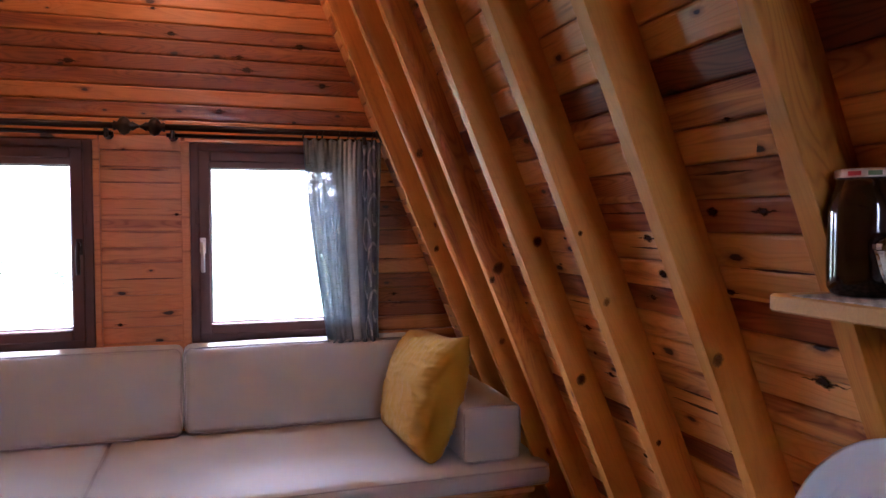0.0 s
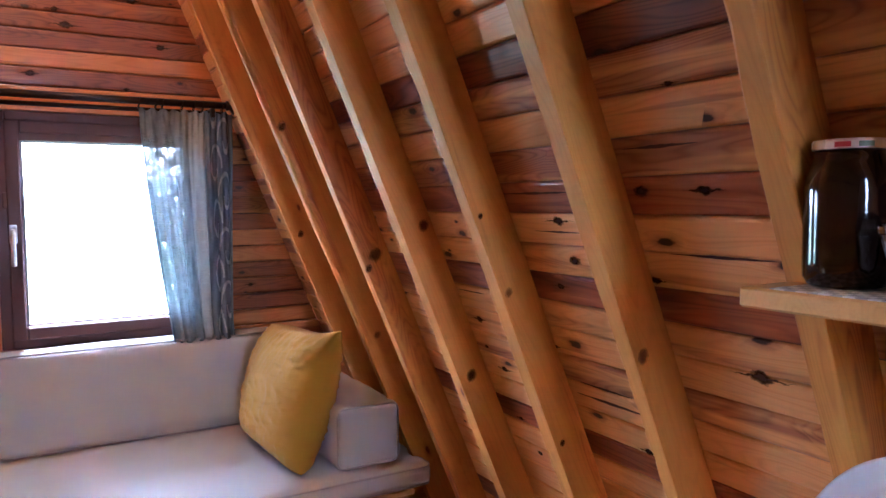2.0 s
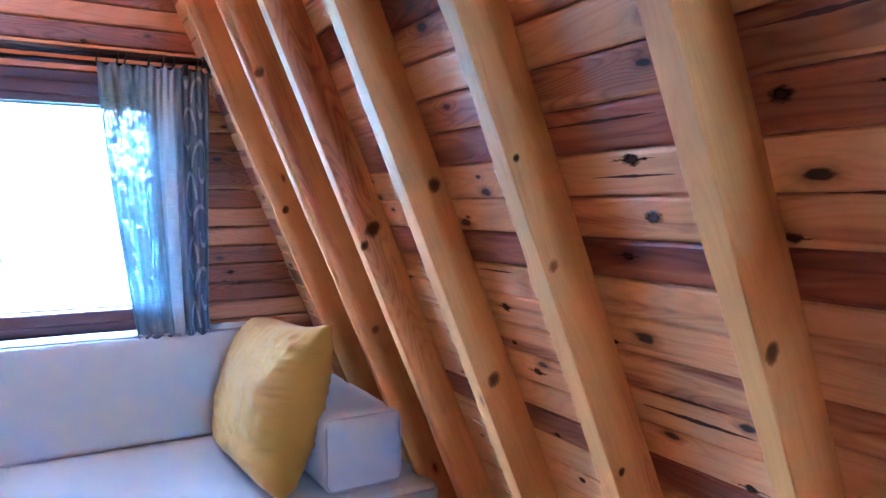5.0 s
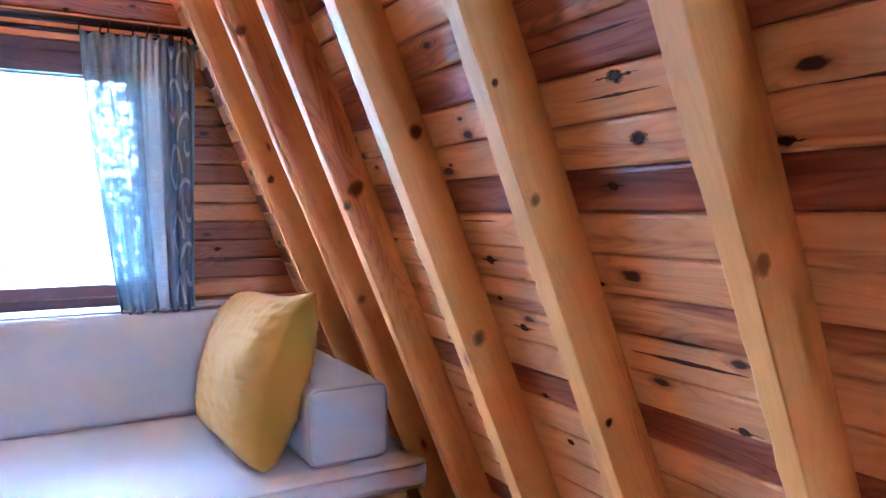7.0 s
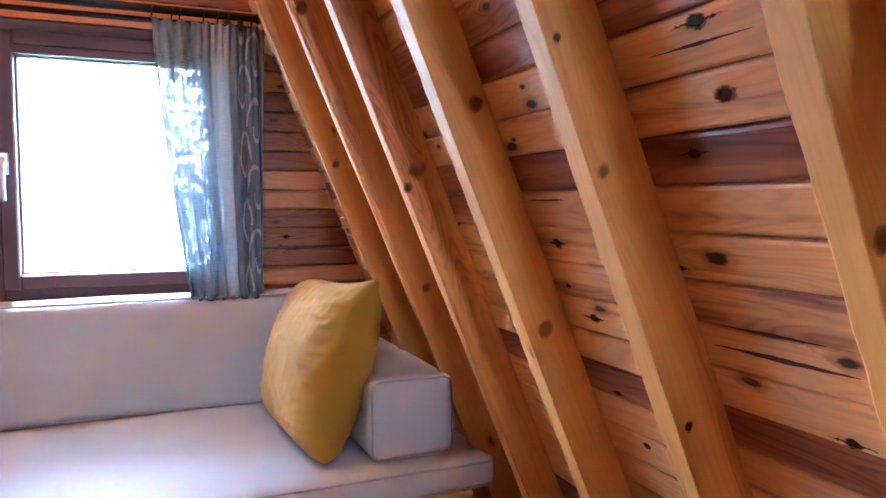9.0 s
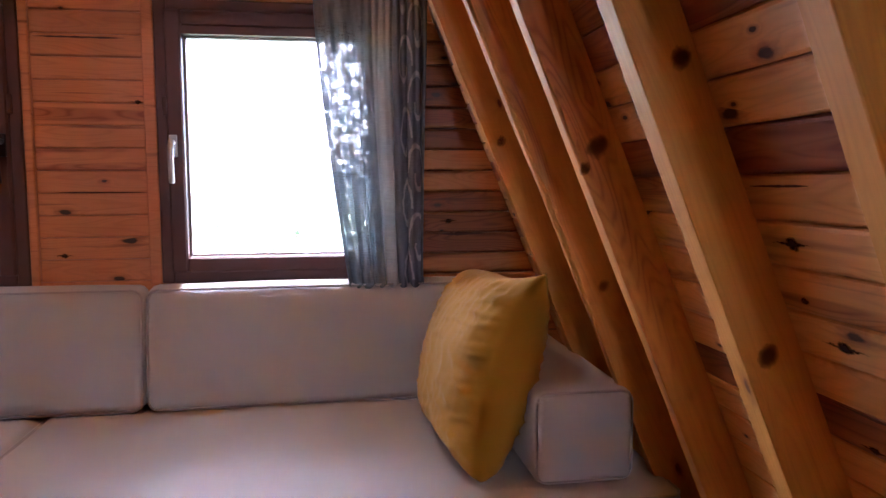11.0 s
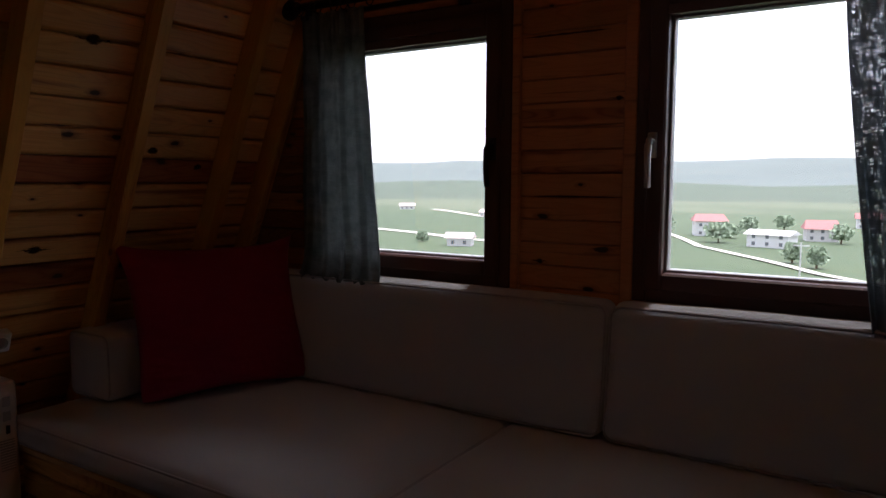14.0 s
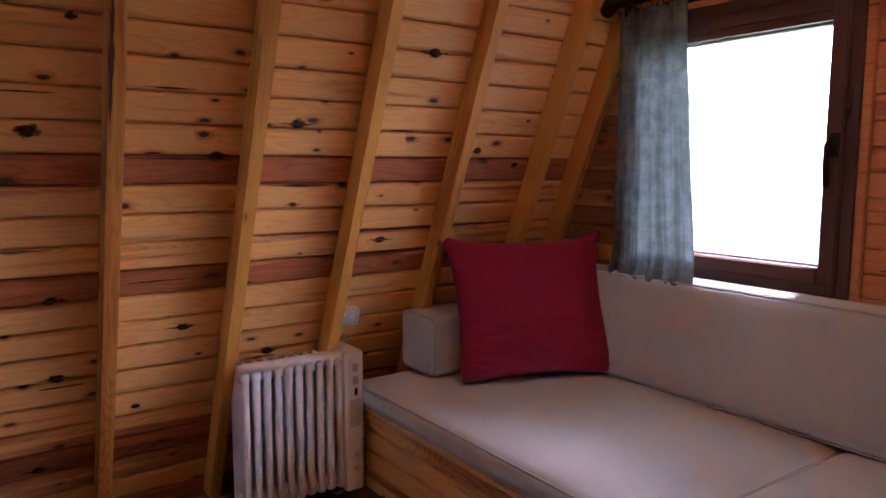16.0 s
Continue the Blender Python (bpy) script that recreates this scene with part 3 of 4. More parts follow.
# ---- curtain rods and curtains ----
def curtain_rod(x_in, x_out):
    s = 1 if x_out > x_in else -1
    r = base("curtain_rod", pose(x_in, 3.365, 1.755), "dark bronze double curtain rod with turned finials", "curtain rod", group="curtain rods over the windows")
    d = x_out - x_in
    turn = pose(0, 0, 0, 0, 90, 0)
    part("rod", tube([(0, 0, 0), (d, 0, 0)], 0.014, seg=14), BRONZE, r, smooth=True)
    part("back_rod", tube([(0.01 * s, 0.03, -0.03), (d, 0.03, -0.03)], 0.009, seg=12), BRONZE, r, smooth=True)
    prof = [(0.008, -0.01), (0.022, -0.004), (0.016, 0.008), (0.034, 0.020), (0.040, 0.036), (0.032, 0.052), (0.016, 0.062), (0.021, 0.068), (0.011, 0.082), (0.002, 0.102)]
    for end, way in ((0, -s), (d, s)):
        bm = lathe(prof, 20, m=pose(end, 0, 0, 0, 90 * way, 0))
        part("finial", bm, BRONZE, r, smooth=True)
    for bx in (0.035 * s, d - 0.06 * s):
        bm = box(bx - 0.008, bx + 0.008, -0.012, 0.085, -0.05, -0.012, 0.003)
        lathe([(0.02, 0), (0.02, 0.01), (0.012, 0.014)], 18, bm=bm, m=pose(bx, 0.084, -0.03, 90, 0, 0))
        part("bracket", bm, BRONZE, r)
    lo, hi = sorted((d, d * 0.62))
    for k in range(7):
        x = lo + (hi - lo) * (k + 0.3 + 0.3 * math.sin(k * 2.3)) / 7
        ring = [(x + 0.004 * math.sin(a), 0.019 * math.cos(a), -0.008 + 0.021 * math.sin(a)) for a in [2 * math.pi * j / 18 for j in range(18)]]
        part("ring", tube(ring, 0.0025, True, 6), BRONZE, r, smooth=True)
    return r


curtain_rod(-0.385, 0.545)
curtain_rod(-0.575, -1.50)


def curtain(inner_top, outer_top, inner_low, outer_low, seed, label, u0=0.0, u1=1.0, pleats=6.5):
    """u runs from the window's side of the cloth to the wall's side."""
    nu, nv, bm = 110, 44, bmesh.new()
    uv = bm.loops.layers.uv.new("UVMap")
    rows, z1, z0 = [], 1.725, 0.802
    for j in range(nv + 1):
        v = j / nv
        row = []
        for i in range(nu + 1):
            u = i / nu
            bulge = math.sin(min(1, v * 1.15) * math.pi * 0.5) ** 2
            xa = inner_top + (inner_low - inner_top) * v ** 1.6 + (inner_top - inner_low) * -0.04 * math.sin(v * math.pi)
            xb = outer_top + (outer_low - outer_top) * v
            drift = 0.12 * noise.noise(Vector((u * 2.5, v * 0.8, seed)))
            fold = math.sin((u + 0.25 * drift) * 2 * math.pi * pleats + 4.0 * noise.noise(Vector((u * 2.6, v * 0.5, seed + 9))))
            fold = 0.75 * fold * (0.6 + 0.8 * noise.noise(Vector((u * 4, 0.3, seed + 2)))) + 0.22 * math.sin(u * 2 * math.pi * pleats * 2.3 + 3 * noise.noise(Vector((u * 3, v, seed))))
            calm = 1 - 0.7 * math.exp(-((u - 0.58) / 0.11) ** 2)
            amp = (0.010 + 0.014 * bulge) * calm
            gather = 0.006 * math.sin(u * 2 * math.pi * 16 + seed) * math.exp(-v * 14)
            y = 3.366 + fold * amp + gather + 0.01 * noise.noise(Vector((u * 5, v * 4, seed + 4)))
            if v > 0.9:
                y -= 0.022 * ((v - 0.9) / 0.1) ** 2
            z = z1 + (z0 - 0.012 * (1 - u) - z1) * v + 0.010 * math.sin(u * 40 + seed) * (v > 0.985) + 0.006 * math.sin(u * 2 * math.pi * 9) * math.exp(-v * 25)
            x = xa + (xb - xa) * u + 0.006 * math.cos(u * 2 * math.pi * pleats) * bulge
            row.append((bm.verts.new((x, y, max(z, 0.79))), u, v))
        rows.append(row)
    for a, b in zip(rows, rows[1:]):
        for k in range(nu):
            quad = (a[k], a[k + 1], b[k + 1], b[k])
            f = bm.faces.new([q[0] for q in quad])
            for loop, q in zip(f.loops, quad):
                loop[uv].uv = (u0 + (u1 - u0) * q[1], q[2] * 2.4)
    ob = part("curtain", bm, CURTAIN, smooth=True)
    thick = ob.modifiers.new("thickness", "SOLIDIFY")
    thick.thickness = 0.0012
    return tagged(ob, label, "curtain", group="window curtains")


curtain(0.205, 0.565, 0.30, 0.55, 1.0, "grey-blue sheer woven curtain drawn aside, hem on the sofa back")
curtain(-1.195, -1.47, -1.125, -1.49, 5.0, "grey-blue linen curtain drawn aside, hem on the sofa back", 1.1, 1.9, 4.2)

# ---- the sofa: boarded bench, cushions ----
BENCH_Z, SEAT_Z = 0.335, 0.43
bench = base("bench", pose(-0.495, 3.0, 0), "built-in pine bench with a boarded front under the cushions", "bench")
bm = box(-1.43, 1.44, -0.41, 0.435, 0.0, BENCH_Z - 0.022)
part("carcass", bm, PANEL_PINE, bench)
part("top_rail", box(-1.445, 1.47, -0.455, -0.40, BENCH_Z - 0.021, BENCH_Z, 0.004), TRIM, bench)
part("deck", box(-1.445, 1.46, -0.40, 0.435, BENCH_Z - 0.021, BENCH_Z - 0.001), TRIM, bench)
front = board_mesh("front_board", 2.89, 0.0772, PINE)
for k in range(4):
    b = new("front_board", front)
    b.parent = bench
    b.matrix_basis = axes_matrix((-1.435, -0.4105, 0.003 + k * 0.0772), (1, 0, 0), (0, 0, 1), (0, -1, 0))
side = board_mesh("side_board", 0.83, 0.0772, PINE)
for k in range(4):
    b = new("side_board", side)
    b.parent = bench
    b.matrix_basis = axes_matrix((-1.4305, 0.42, 0.003 + k * 0.0772), (0, -1, 0), (0, 0, 1), (-1, 0, 0))


def rounded_loop(sx, sy, r, z, n=6):
    pts = []
    for cx, cy, a0 in ((1, 1, 0), (-1, 1, 90), (-1, -1, 180), (1, -1, 270)):
        for k in range(n + 1):
            a = radians(a0 + 90 * k / n)
            pts.append((cx * (sx / 2 - r) + r * math.cos(a), cy * (sy / 2 - r) + r * math.sin(a), z))
    return pts


def seat_cushion(x0, x1, label, seed):
    sx, sy, sz = x1 - x0, 0.90, SEAT_Z - BENCH_Z - 0.008
    c = base("seat_cushion", pose((x0 + x1) / 2, 2.985, BENCH_Z), label, "cushion", group="sofa seat cushions")
    part("cover", soft_box(sx, sy, sz, 0.028, 0.009, seed), SOFA, c, smooth=True)
    for z in (sz - 0.012, 0.012):
        part("piping", tube(rounded_loop(sx - 0.004, sy - 0.004, 0.03, z), 0.004, True), PIPING, c, smooth=True)
    return c


seat_cushion(-1.935, -0.617, "long beige upholstered seat cushion with piped edges on the bench", 1)
seat_cushion(-0.613, 1.04, "long beige upholstered seat cushion with piped edges on the bench", 2)


def back_cushion(x0, x1, label, seed):
    """A block that leans on the wall, its front sloping back and its top level."""
    sx, h, d, lean = x1 - x0, 0.372, 0.125, 0.114
    c = base("back_cushion", pose((x0 + x1) / 2, 3.358, SEAT_Z + 0.002), label, "cushion", group="sofa back cushions")
    bm = soft_box(sx, d, h, 0.027, 0.007, seed)
    for v in bm.verts:
        v.co.y += v.co.z * lean * (0.62 if v.co.y > 0.02 else 1)
        v.co.z += 0.004 * v.co.z / h - (0.010 if v.co.z > 0.3 and v.co.y < 0.03 else 0)
    part("cover", bm, SOFA, c, smooth=True)
    loop = [(p[0], -d / 2 + 0.008 + lean * (p[1] + h / 2), p[1] + h / 2) for p in rounded_loop(sx - 0.006, h - 0.006, 0.03, 0)]
    part("piping", tube(loop, 0.0035, True), PIPING, c, smooth=True)
    return c


back_cushion(-1.70, -0.326, "beige upholstered back cushion leaning on the gable wall", 3)
back_cushion(-0.315, 0.80, "beige upholstered back cushion leaning on the gable wall", 4)


def bolster(x0, x1, y0, y1, h, label, seed):
    sx, sy = x1 - x0, y1 - y0
    c = base("bolster", pose((x0 + x1) / 2, (y0 + y1) / 2, SEAT_Z + 0.004), label, "bolster", group="sofa arm bolsters")
    part("cover", soft_box(sx, sy, h, 0.02, 0.006, seed), SOFA, c, smooth=True)
    loop = [(p[0], -sy / 2 + 0.006, p[1] + h / 2) for p in rounded_loop(sx - 0.006, h - 0.006, 0.028, 0)]
    part("piping", tube(loop, 0.0035, True), PIPING, c, smooth=True)
    return c


bolster(0.70, 0.935, 2.585, 3.24, 0.215, "square-section beige arm bolster beside the yellow cushion", 5)
bolster(-1.96, -1.745, 2.75, 3.26, 0.215, "square-section beige arm bolster beside the red cushion", 6)


def throw_cushion(name, mat, low_a, low_b, top_mid, size, tall, thick, seed, label, slump=0.0):
    """Stands on the edge from low_a to low_b and leans so that its top passes near top_mid."""
    a, b, top = Vector(low_a), Vector(low_b), Vector(top_mid)
    mid = (a + b) / 2
    u = (b - a).normalized()
    v = (top - mid)
    v = (v - v.dot(u) * u).normalized()
    n = u.cross(v)
    bm = pillow(size, tall, thick, seed)
    for q in bm.verts:     # one upper corner sinks
        q.co.z -= slump * max(0, 2 * q.co.x / size) ** 2 * max(0, q.co.z / tall) ** 2
    ob = part(name, bm, mat, smooth=True)
    ob.matrix_basis = axes_matrix(mid, u, -n, v)
    return tagged(ob, label, "cushion", group="throw cushions")


throw_cushion("throw_cushion", MUSTARD, (0.572, 2.595, 0.430), (0.545, 3.185, 0.424), (0.705, 2.88, 0.92), 0.61, 0.50, 0.265, 2.0, "mustard-yellow square cushion leaning on the bolster", 0.055)
throw_cushion("throw_cushion", CRIMSON, (-1.615, 2.79, 0.432), (-1.42, 3.31, 0.432), (-1.71, 3.10, 0.92), 0.60, 0.53, 0.19, 7.0, "crimson square cushion leaning in the sofa corner")

# ---- oil radiator and socket ----
rad = base("oil_radiator", pose(-1.95, 2.30, 0.0), "white oil-filled radiator with ten fins and a control panel", "radiator")
for k in range(10):
    y = -0.185 + k * 0.0372
    bm = box(-0.072, 0.060, y - 0.0035, y + 0.0035, 0.055, 0.53, 0.003, 2)
    box(0.046, 0.074, y - 0.0128, y + 0.0128, 0.055, 0.520, 0.0105, 3, bm=bm)
    box(0.010, 0.073, y - 0.0176, y + 0.0176, 0.493, 0.526, 0.014, 4, bm=bm)
    box(0.010, 0.073, y - 0.0176, y + 0.0176, 0.055, 0.082, 0.012, 4, bm=bm)
    part("fin", bm, ENAMEL, rad, smooth=True)
# added slab, coloured dark to give the shade in the fin gaps
part("core", box(-0.055, 0.012, -0.178, 0.165, 0.07, 0.505, 0.008, 2), RECESS, rad, "dark grey slab for the shade between the fins")
for z in (0.515, 0.085):
    part("manifold", tube([(0.03, -0.195, z), (0.03, 0.175, z)], 0.031, seg=16), ENAMEL, rad, smooth=True)
panel = part("control_panel", box(-0.078, 0.082, 0.162, 0.236, 0.035, 0.545, 0.012, 3), PLASTIC, rad, "white plastic control panel", smooth=False)
for z, s in ((0.485, 0.011), (0.44, 0.011)):
    part("button", box(0.082, 0.0835, 0.202 - s, 0.202 + s, z - s * 1.3, z + s * 1.3, 0.0006), GREY, panel)
part("display", box(0.082, 0.0835, 0.198, 0.210, 0.386, 0.412, 0.0006), BLACK, panel)
for k in range(12):
    z = 0.275 + k * 0.0082
    part("vent_slat", box(0.0815, 0.0838, 0.180, 0.222, z, z + 0.0035), GREY, panel)
for z in (0.17, 0.12):
    part("knob", lathe([(0.010, 0), (0.010, 0.004), (0.008, 0.006)], 18, m=pose(0.081, 0.202, z, 0, 90, 0)), PLASTIC, panel, smooth=True)
for y in (-0.18, 0.12):
    part("foot", box(-0.10, 0.10, y - 0.02, y + 0.02, 0.028, 0.055, 0.004), BLACK, rad)
    for x in (-0.085, 0.085):
        part("wheel", lathe([(0.014, -0.008), (0.016, 0), (0.014, 0.008)], 14, m=pose(x, y, 0.0165, 90, 0, 0)), BLACK, rad, smooth=True)

SOCKET_V = 0.655 / COS
socket = base("wall_socket", LEFT_FRAME @ Matrix.Translation((2.535 - BACK_Y, SOCKET_V, 0)), "white surface-mounted round power socket on the sloping boards", "socket")
part("box", box(-0.034, 0.034, -0.034, 0.034, 0, 0.036, 0.006, 2), PLASTIC, socket)
part("socket_ring", lathe([(0.026, 0.036), (0.026, 0.042), (0.0215, 0.042), (0.020, 0.030), (0.001, 0.030)], 26), PLASTIC, socket, smooth=False)
for x in (-0.0095, 0.0095):
    part("pin_hole", lathe([(0.0028, 0.030), (0.0028, 0.0308), (0.001, 0.0309)], 10, m=pose(x, 0, 0)), BLACK, socket)

# ---- ceiling lamp under the ridge, near the gable ----
GLOW = bpy.data.materials.new("warm_bulb")
GLOW.use_nodes = True
gb = GLOW.node_tree.nodes["Principled BSDF"]
gb.inputs["Base Color"].default_value = (0.9, 0.8, 0.6, 1)
gb.inputs["Emission Color"].default_value = (1.0, 0.6, 0.3, 1)
gb.inputs["Emission Strength"].default_value = 1.3
lamp = base("ceiling_lamp", pose(-0.32, 2.82, TOP_Z), "small pendant lamp with a warm opal globe", "lamp")
part("canopy", lathe([(0.055, -0.03), (0.06, -0.02), (0.06, 0.0)], 28), BRONZE, lamp, smooth=True)
part("stem", tube([(0, 0, -0.025), (0, 0, -0.12)], 0.008, seg=10), BRONZE, lamp, smooth=True)
bm = bmesh.new()
bmesh.ops.create_uvsphere(bm, u_segments=24, v_segments=14, radius=0.06, matrix=Matrix.Translation((0, 0, -0.175)))
part("globe", bm, GLOW, lamp, "glowing warm opal globe", smooth=True)

# ---- shelf corner ----
shelf = part("shelf", box(0.575, right_x(1.24) - 0.002, 0.45, 0.925, 1.222, 1.247, 0.003), SHELF)
tagged(shelf, "plain pale pine shelf board fixed to the rafters", "shelf")
PAPER, pt, pb = material("printed_paper", 0.8)
chk = node(pt, "ShaderNodeTexChecker", i_Scale=75.0)
chk.inputs["Color1"].default_value, chk.inputs["Color2"].default_value = (0.72, 0.71, 0.69, 1), (0.4, 0.41, 0.42, 1)
pt.links.new(local_coords(pt, (1, 1, 1), False), chk.inputs["Vector"])
pt.links.new(chk.outputs[0], pb.inputs["Base Color"])
mat_ob = part("shelf_paper", box(0.578, 0.74, 0.46, 0.885, 1.247, 1.2485), PAPER)
tagged(mat_ob, "thin white patterned paper lining on the shelf", "paper")

SYRUP = plain("dark_preserve", (0.012, 0.004, 0.003), 0.12, 0, 0.25)
LID = plain("white_red_lid", (0.72, 0.66, 0.6), 0.3, 0.2, vary=0.1)
LID_RED = plain("red_print", (0.45, 0.03, 0.03), 0.35)
LID_GREEN = plain("green_print", (0.1, 0.16, 0.06), 0.35)
jar = base("jar", pose(0.661, 0.845, 1.2487), "large glass jar of dark preserve with a printed metal lid", "jar")
jar.scale = (0.795, 0.795, 0.975)
prof = [(0.040, 0), (0.052, 0.003), (0.058, 0.012), (0.059, 0.03), (0.059, 0.115), (0.057, 0.13), (0.049, 0.148), (0.046, 0.155), (0.046, 0.166)]
part("glass", lathe(prof, 40), SYRUP, jar, "glass full of near-black preserve", smooth=True)
lid = part("lid", lathe([(0.047, 0.1625), (0.0495, 0.1635), (0.0495, 0.1715), (0.048, 0.174), (0.046, 0.1745), (0.044, 0.1725), (0.01, 0.1725)], 40), LID, jar, "white printed metal lid")
for a, mt in ((200, LID_RED), (235, LID_GREEN), (100, LID_RED), (20, LID_GREEN), (300, LID_RED)):
    pts = [(0.0499 * math.cos(radians(a + k)), 0.0499 * math.sin(radians(a + k))) for k in (-12, -4, 4, 12)]
    pts += [(0.0488 * p[0] / 0.0499, 0.0488 * p[1] / 0.0499) for p in reversed(pts)]
    part("print", prism(pts, 0.1645, 0.1708, "z"), mt, lid)

bowl = base("sugar_bowl", pose(0.626, 0.722, 1.2487), "cut-glass lidded bowl of pale sweets", "bowl")
CRYSTAL = glass("cut_glass", (0.98, 0.98, 0.98), 1.6)
def facet(profile, seg, wob):
    own = bmesh.new()
    rings = [[own.verts.new((r * (1 + wob * (k % 2)) * math.cos(2 * math.pi * k / seg), r * (1 + wob * (k % 2)) * math.sin(2 * math.pi * k / seg), z)) for k in range(seg)] for r, z in profile]
    for a, b in zip(rings, rings[1:]):
        for k in range(seg):
            own.faces.new((a[k - 1], a[k], b[k], b[k - 1]))
    own.faces.new(rings[0][::-1])
    own.faces.new(rings[-1])
    return own
part("dish", facet([(0.030, 0), (0.036, 0.006), (0.050, 0.035), (0.056, 0.06), (0.058, 0.066)], 36, 0.05), CRYSTAL, bowl)
part("lid", facet([(0.060, 0.067), (0.060, 0.073), (0.048, 0.084), (0.030, 0.089), (0.010, 0.091)], 36, 0.04), CRYSTAL, bowl)
SWEET = plain("pale_sweets", (0.86, 0.76, 0.74), 0.7, vary=0.25, scale=120.0)
bm = bmesh.new()
for k in range(620):
    a, z = random.uniform(0, 6.28), random.uniform(0.008, 0.078)
    r = min(0.027 + 0.36 * z, 0.05 - max(0, z - 0.06) * 1.1) * random.random() ** 0.4
    bmesh.ops.create_icosphere(bm, subdivisions=1, radius=random.uniform(0.0025, 0.0048), matrix=pose(r * math.cos(a), r * math.sin(a), z, k * 40, k * 70, 0) @ Matrix.Diagonal((1.3, 1, 0.7, 1)))
lathe([(0.024, 0.006), (0.034, 0.03), (0.045, 0.06), (0.036, 0.072), (0.01, 0.077)], 20, bm=bm)
part("sweets", bm, SWEET, bowl, "pale pink-white sweets")

counter = base("counter", pose(0.66, 0.45, 0), "plain pine counter below the shelf", "counter")
part("worktop", box(-0.20, 0.26, -0.55, 0.42, 0.792, 0.817, 0.003), TRIM, counter)
part("body", box(-0.17, 0.26, -0.53, 0.40, 0.0, 0.792), PANEL_PINE, counter)
prof = [(0.055, 0.0), (0.07, 0.002), (0.085, 0.010), (0.122, 0.020)]
for k in range(37):
    r = 0.125 - 0.124 * k / 36
    lip = min(1, max(0, (r - 0.068) / 0.057))
    prof.append((r, 0.0065 + 0.017 * lip * lip * (3 - 2 * lip)))
dish = lathe(prof, 72)
for v in dish.verts:
    r, a = math.hypot(v.co.x, v.co.y), math.atan2(v.co.y, v.co.x)
    wave = 1 + 0.014 * math.sin(4 * a + 0.6) * (r / 0.125) ** 3
    v.co.z += 0.0042 * (1 - abs(math.sin(math.pi * r / 0.036 + a / 2))) ** 2 * min(1, r / 0.02) * min(1, (0.126 - r) / 0.012)
    v.co.x, v.co.y = v.co.x * wave, v.co.y * wave
plate = part("plate", dish, CHINA, smooth=True)
plate.matrix_basis = look((0.60, 0.735, 0.962), (0.0, -0.02, 1.177)) @ pose(0, 0, 0, 0, 180, 0)
tagged(plate, "white china plate with swirled ridges standing on edge", "plate")


# ---- the valley outside ----
def ground_z(x, y):
    d = math.hypot(x, y)
    k = min(1, max(0, (d - 10) / 85))
    k = k * k * (3 - 2 * k)
    return -3.2 - 11.3 * k + (0.35 * noise.noise(Vector((x * 0.012, y * 0.012, 3))) * min(1, d / 60) if d < 1500 else 0)


def meadow():
    m, t, b = material("meadow", 0.95)
    co = local_coords(t, (1, 1, 1), False)
    big = node(t, "ShaderNodeTexNoise", i_Scale=0.006, i_Detail=5.0)
    mid = node(t, "ShaderNodeTexNoise", i_Scale=0.08, i_Detail=6.0)
    for n in (big, mid):
        t.links.new(co, n.inputs["Vector"])
    c = blend(t, ramp(t, big.outputs[0], (0.4, (0, 0, 0)), (0.62, (1, 1, 1))), (0.027, 0.049, 0.014), (0.047, 0.070, 0.022))
    c = blend(t, calc(t, "MULTIPLY", mid.outputs[0], 0.6), c, (0.038, 0.060, 0.022))
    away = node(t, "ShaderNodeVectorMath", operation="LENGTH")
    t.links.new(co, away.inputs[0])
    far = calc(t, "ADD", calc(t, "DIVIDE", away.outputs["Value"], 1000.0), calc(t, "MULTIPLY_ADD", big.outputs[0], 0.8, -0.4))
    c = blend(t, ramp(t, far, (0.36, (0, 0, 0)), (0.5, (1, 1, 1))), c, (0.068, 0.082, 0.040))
    t.links.new(c, b.inputs["Base Color"])
    return m


rings = [0, 6, 12, 20, 30, 42, 56, 72, 90, 110, 135, 165, 200, 245, 300, 380, 500, 700, 1000, 1500, 2300, 3600]
bm, prev, SEG = bmesh.new(), None, 96
for r in rings:
    cur = [bm.verts.new((r * math.sin(2 * math.pi * k / SEG), r * math.cos(2 * math.pi * k / SEG), ground_z(r * math.sin(2 * math.pi * k / SEG), r * math.cos(2 * math.pi * k / SEG)))) for k in range(SEG if r else 1)]
    if prev:
        for k in range(SEG):
            bm.faces.new((prev[0], cur[k - 1], cur[k]) if len(prev) == 1 else (prev[k - 1], cur[k - 1], cur[k], prev[k]))
    prev = cur
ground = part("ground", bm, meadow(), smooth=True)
tagged(ground, "green meadow valley floor", "ground", kind="structure")


# valley haze is put into the hill colour, with a little glow
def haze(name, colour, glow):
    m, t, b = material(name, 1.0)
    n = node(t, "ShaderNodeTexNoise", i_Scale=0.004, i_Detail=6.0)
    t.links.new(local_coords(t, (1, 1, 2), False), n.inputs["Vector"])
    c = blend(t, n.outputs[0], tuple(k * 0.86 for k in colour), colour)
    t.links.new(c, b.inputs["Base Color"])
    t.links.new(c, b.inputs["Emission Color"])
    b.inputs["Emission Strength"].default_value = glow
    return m


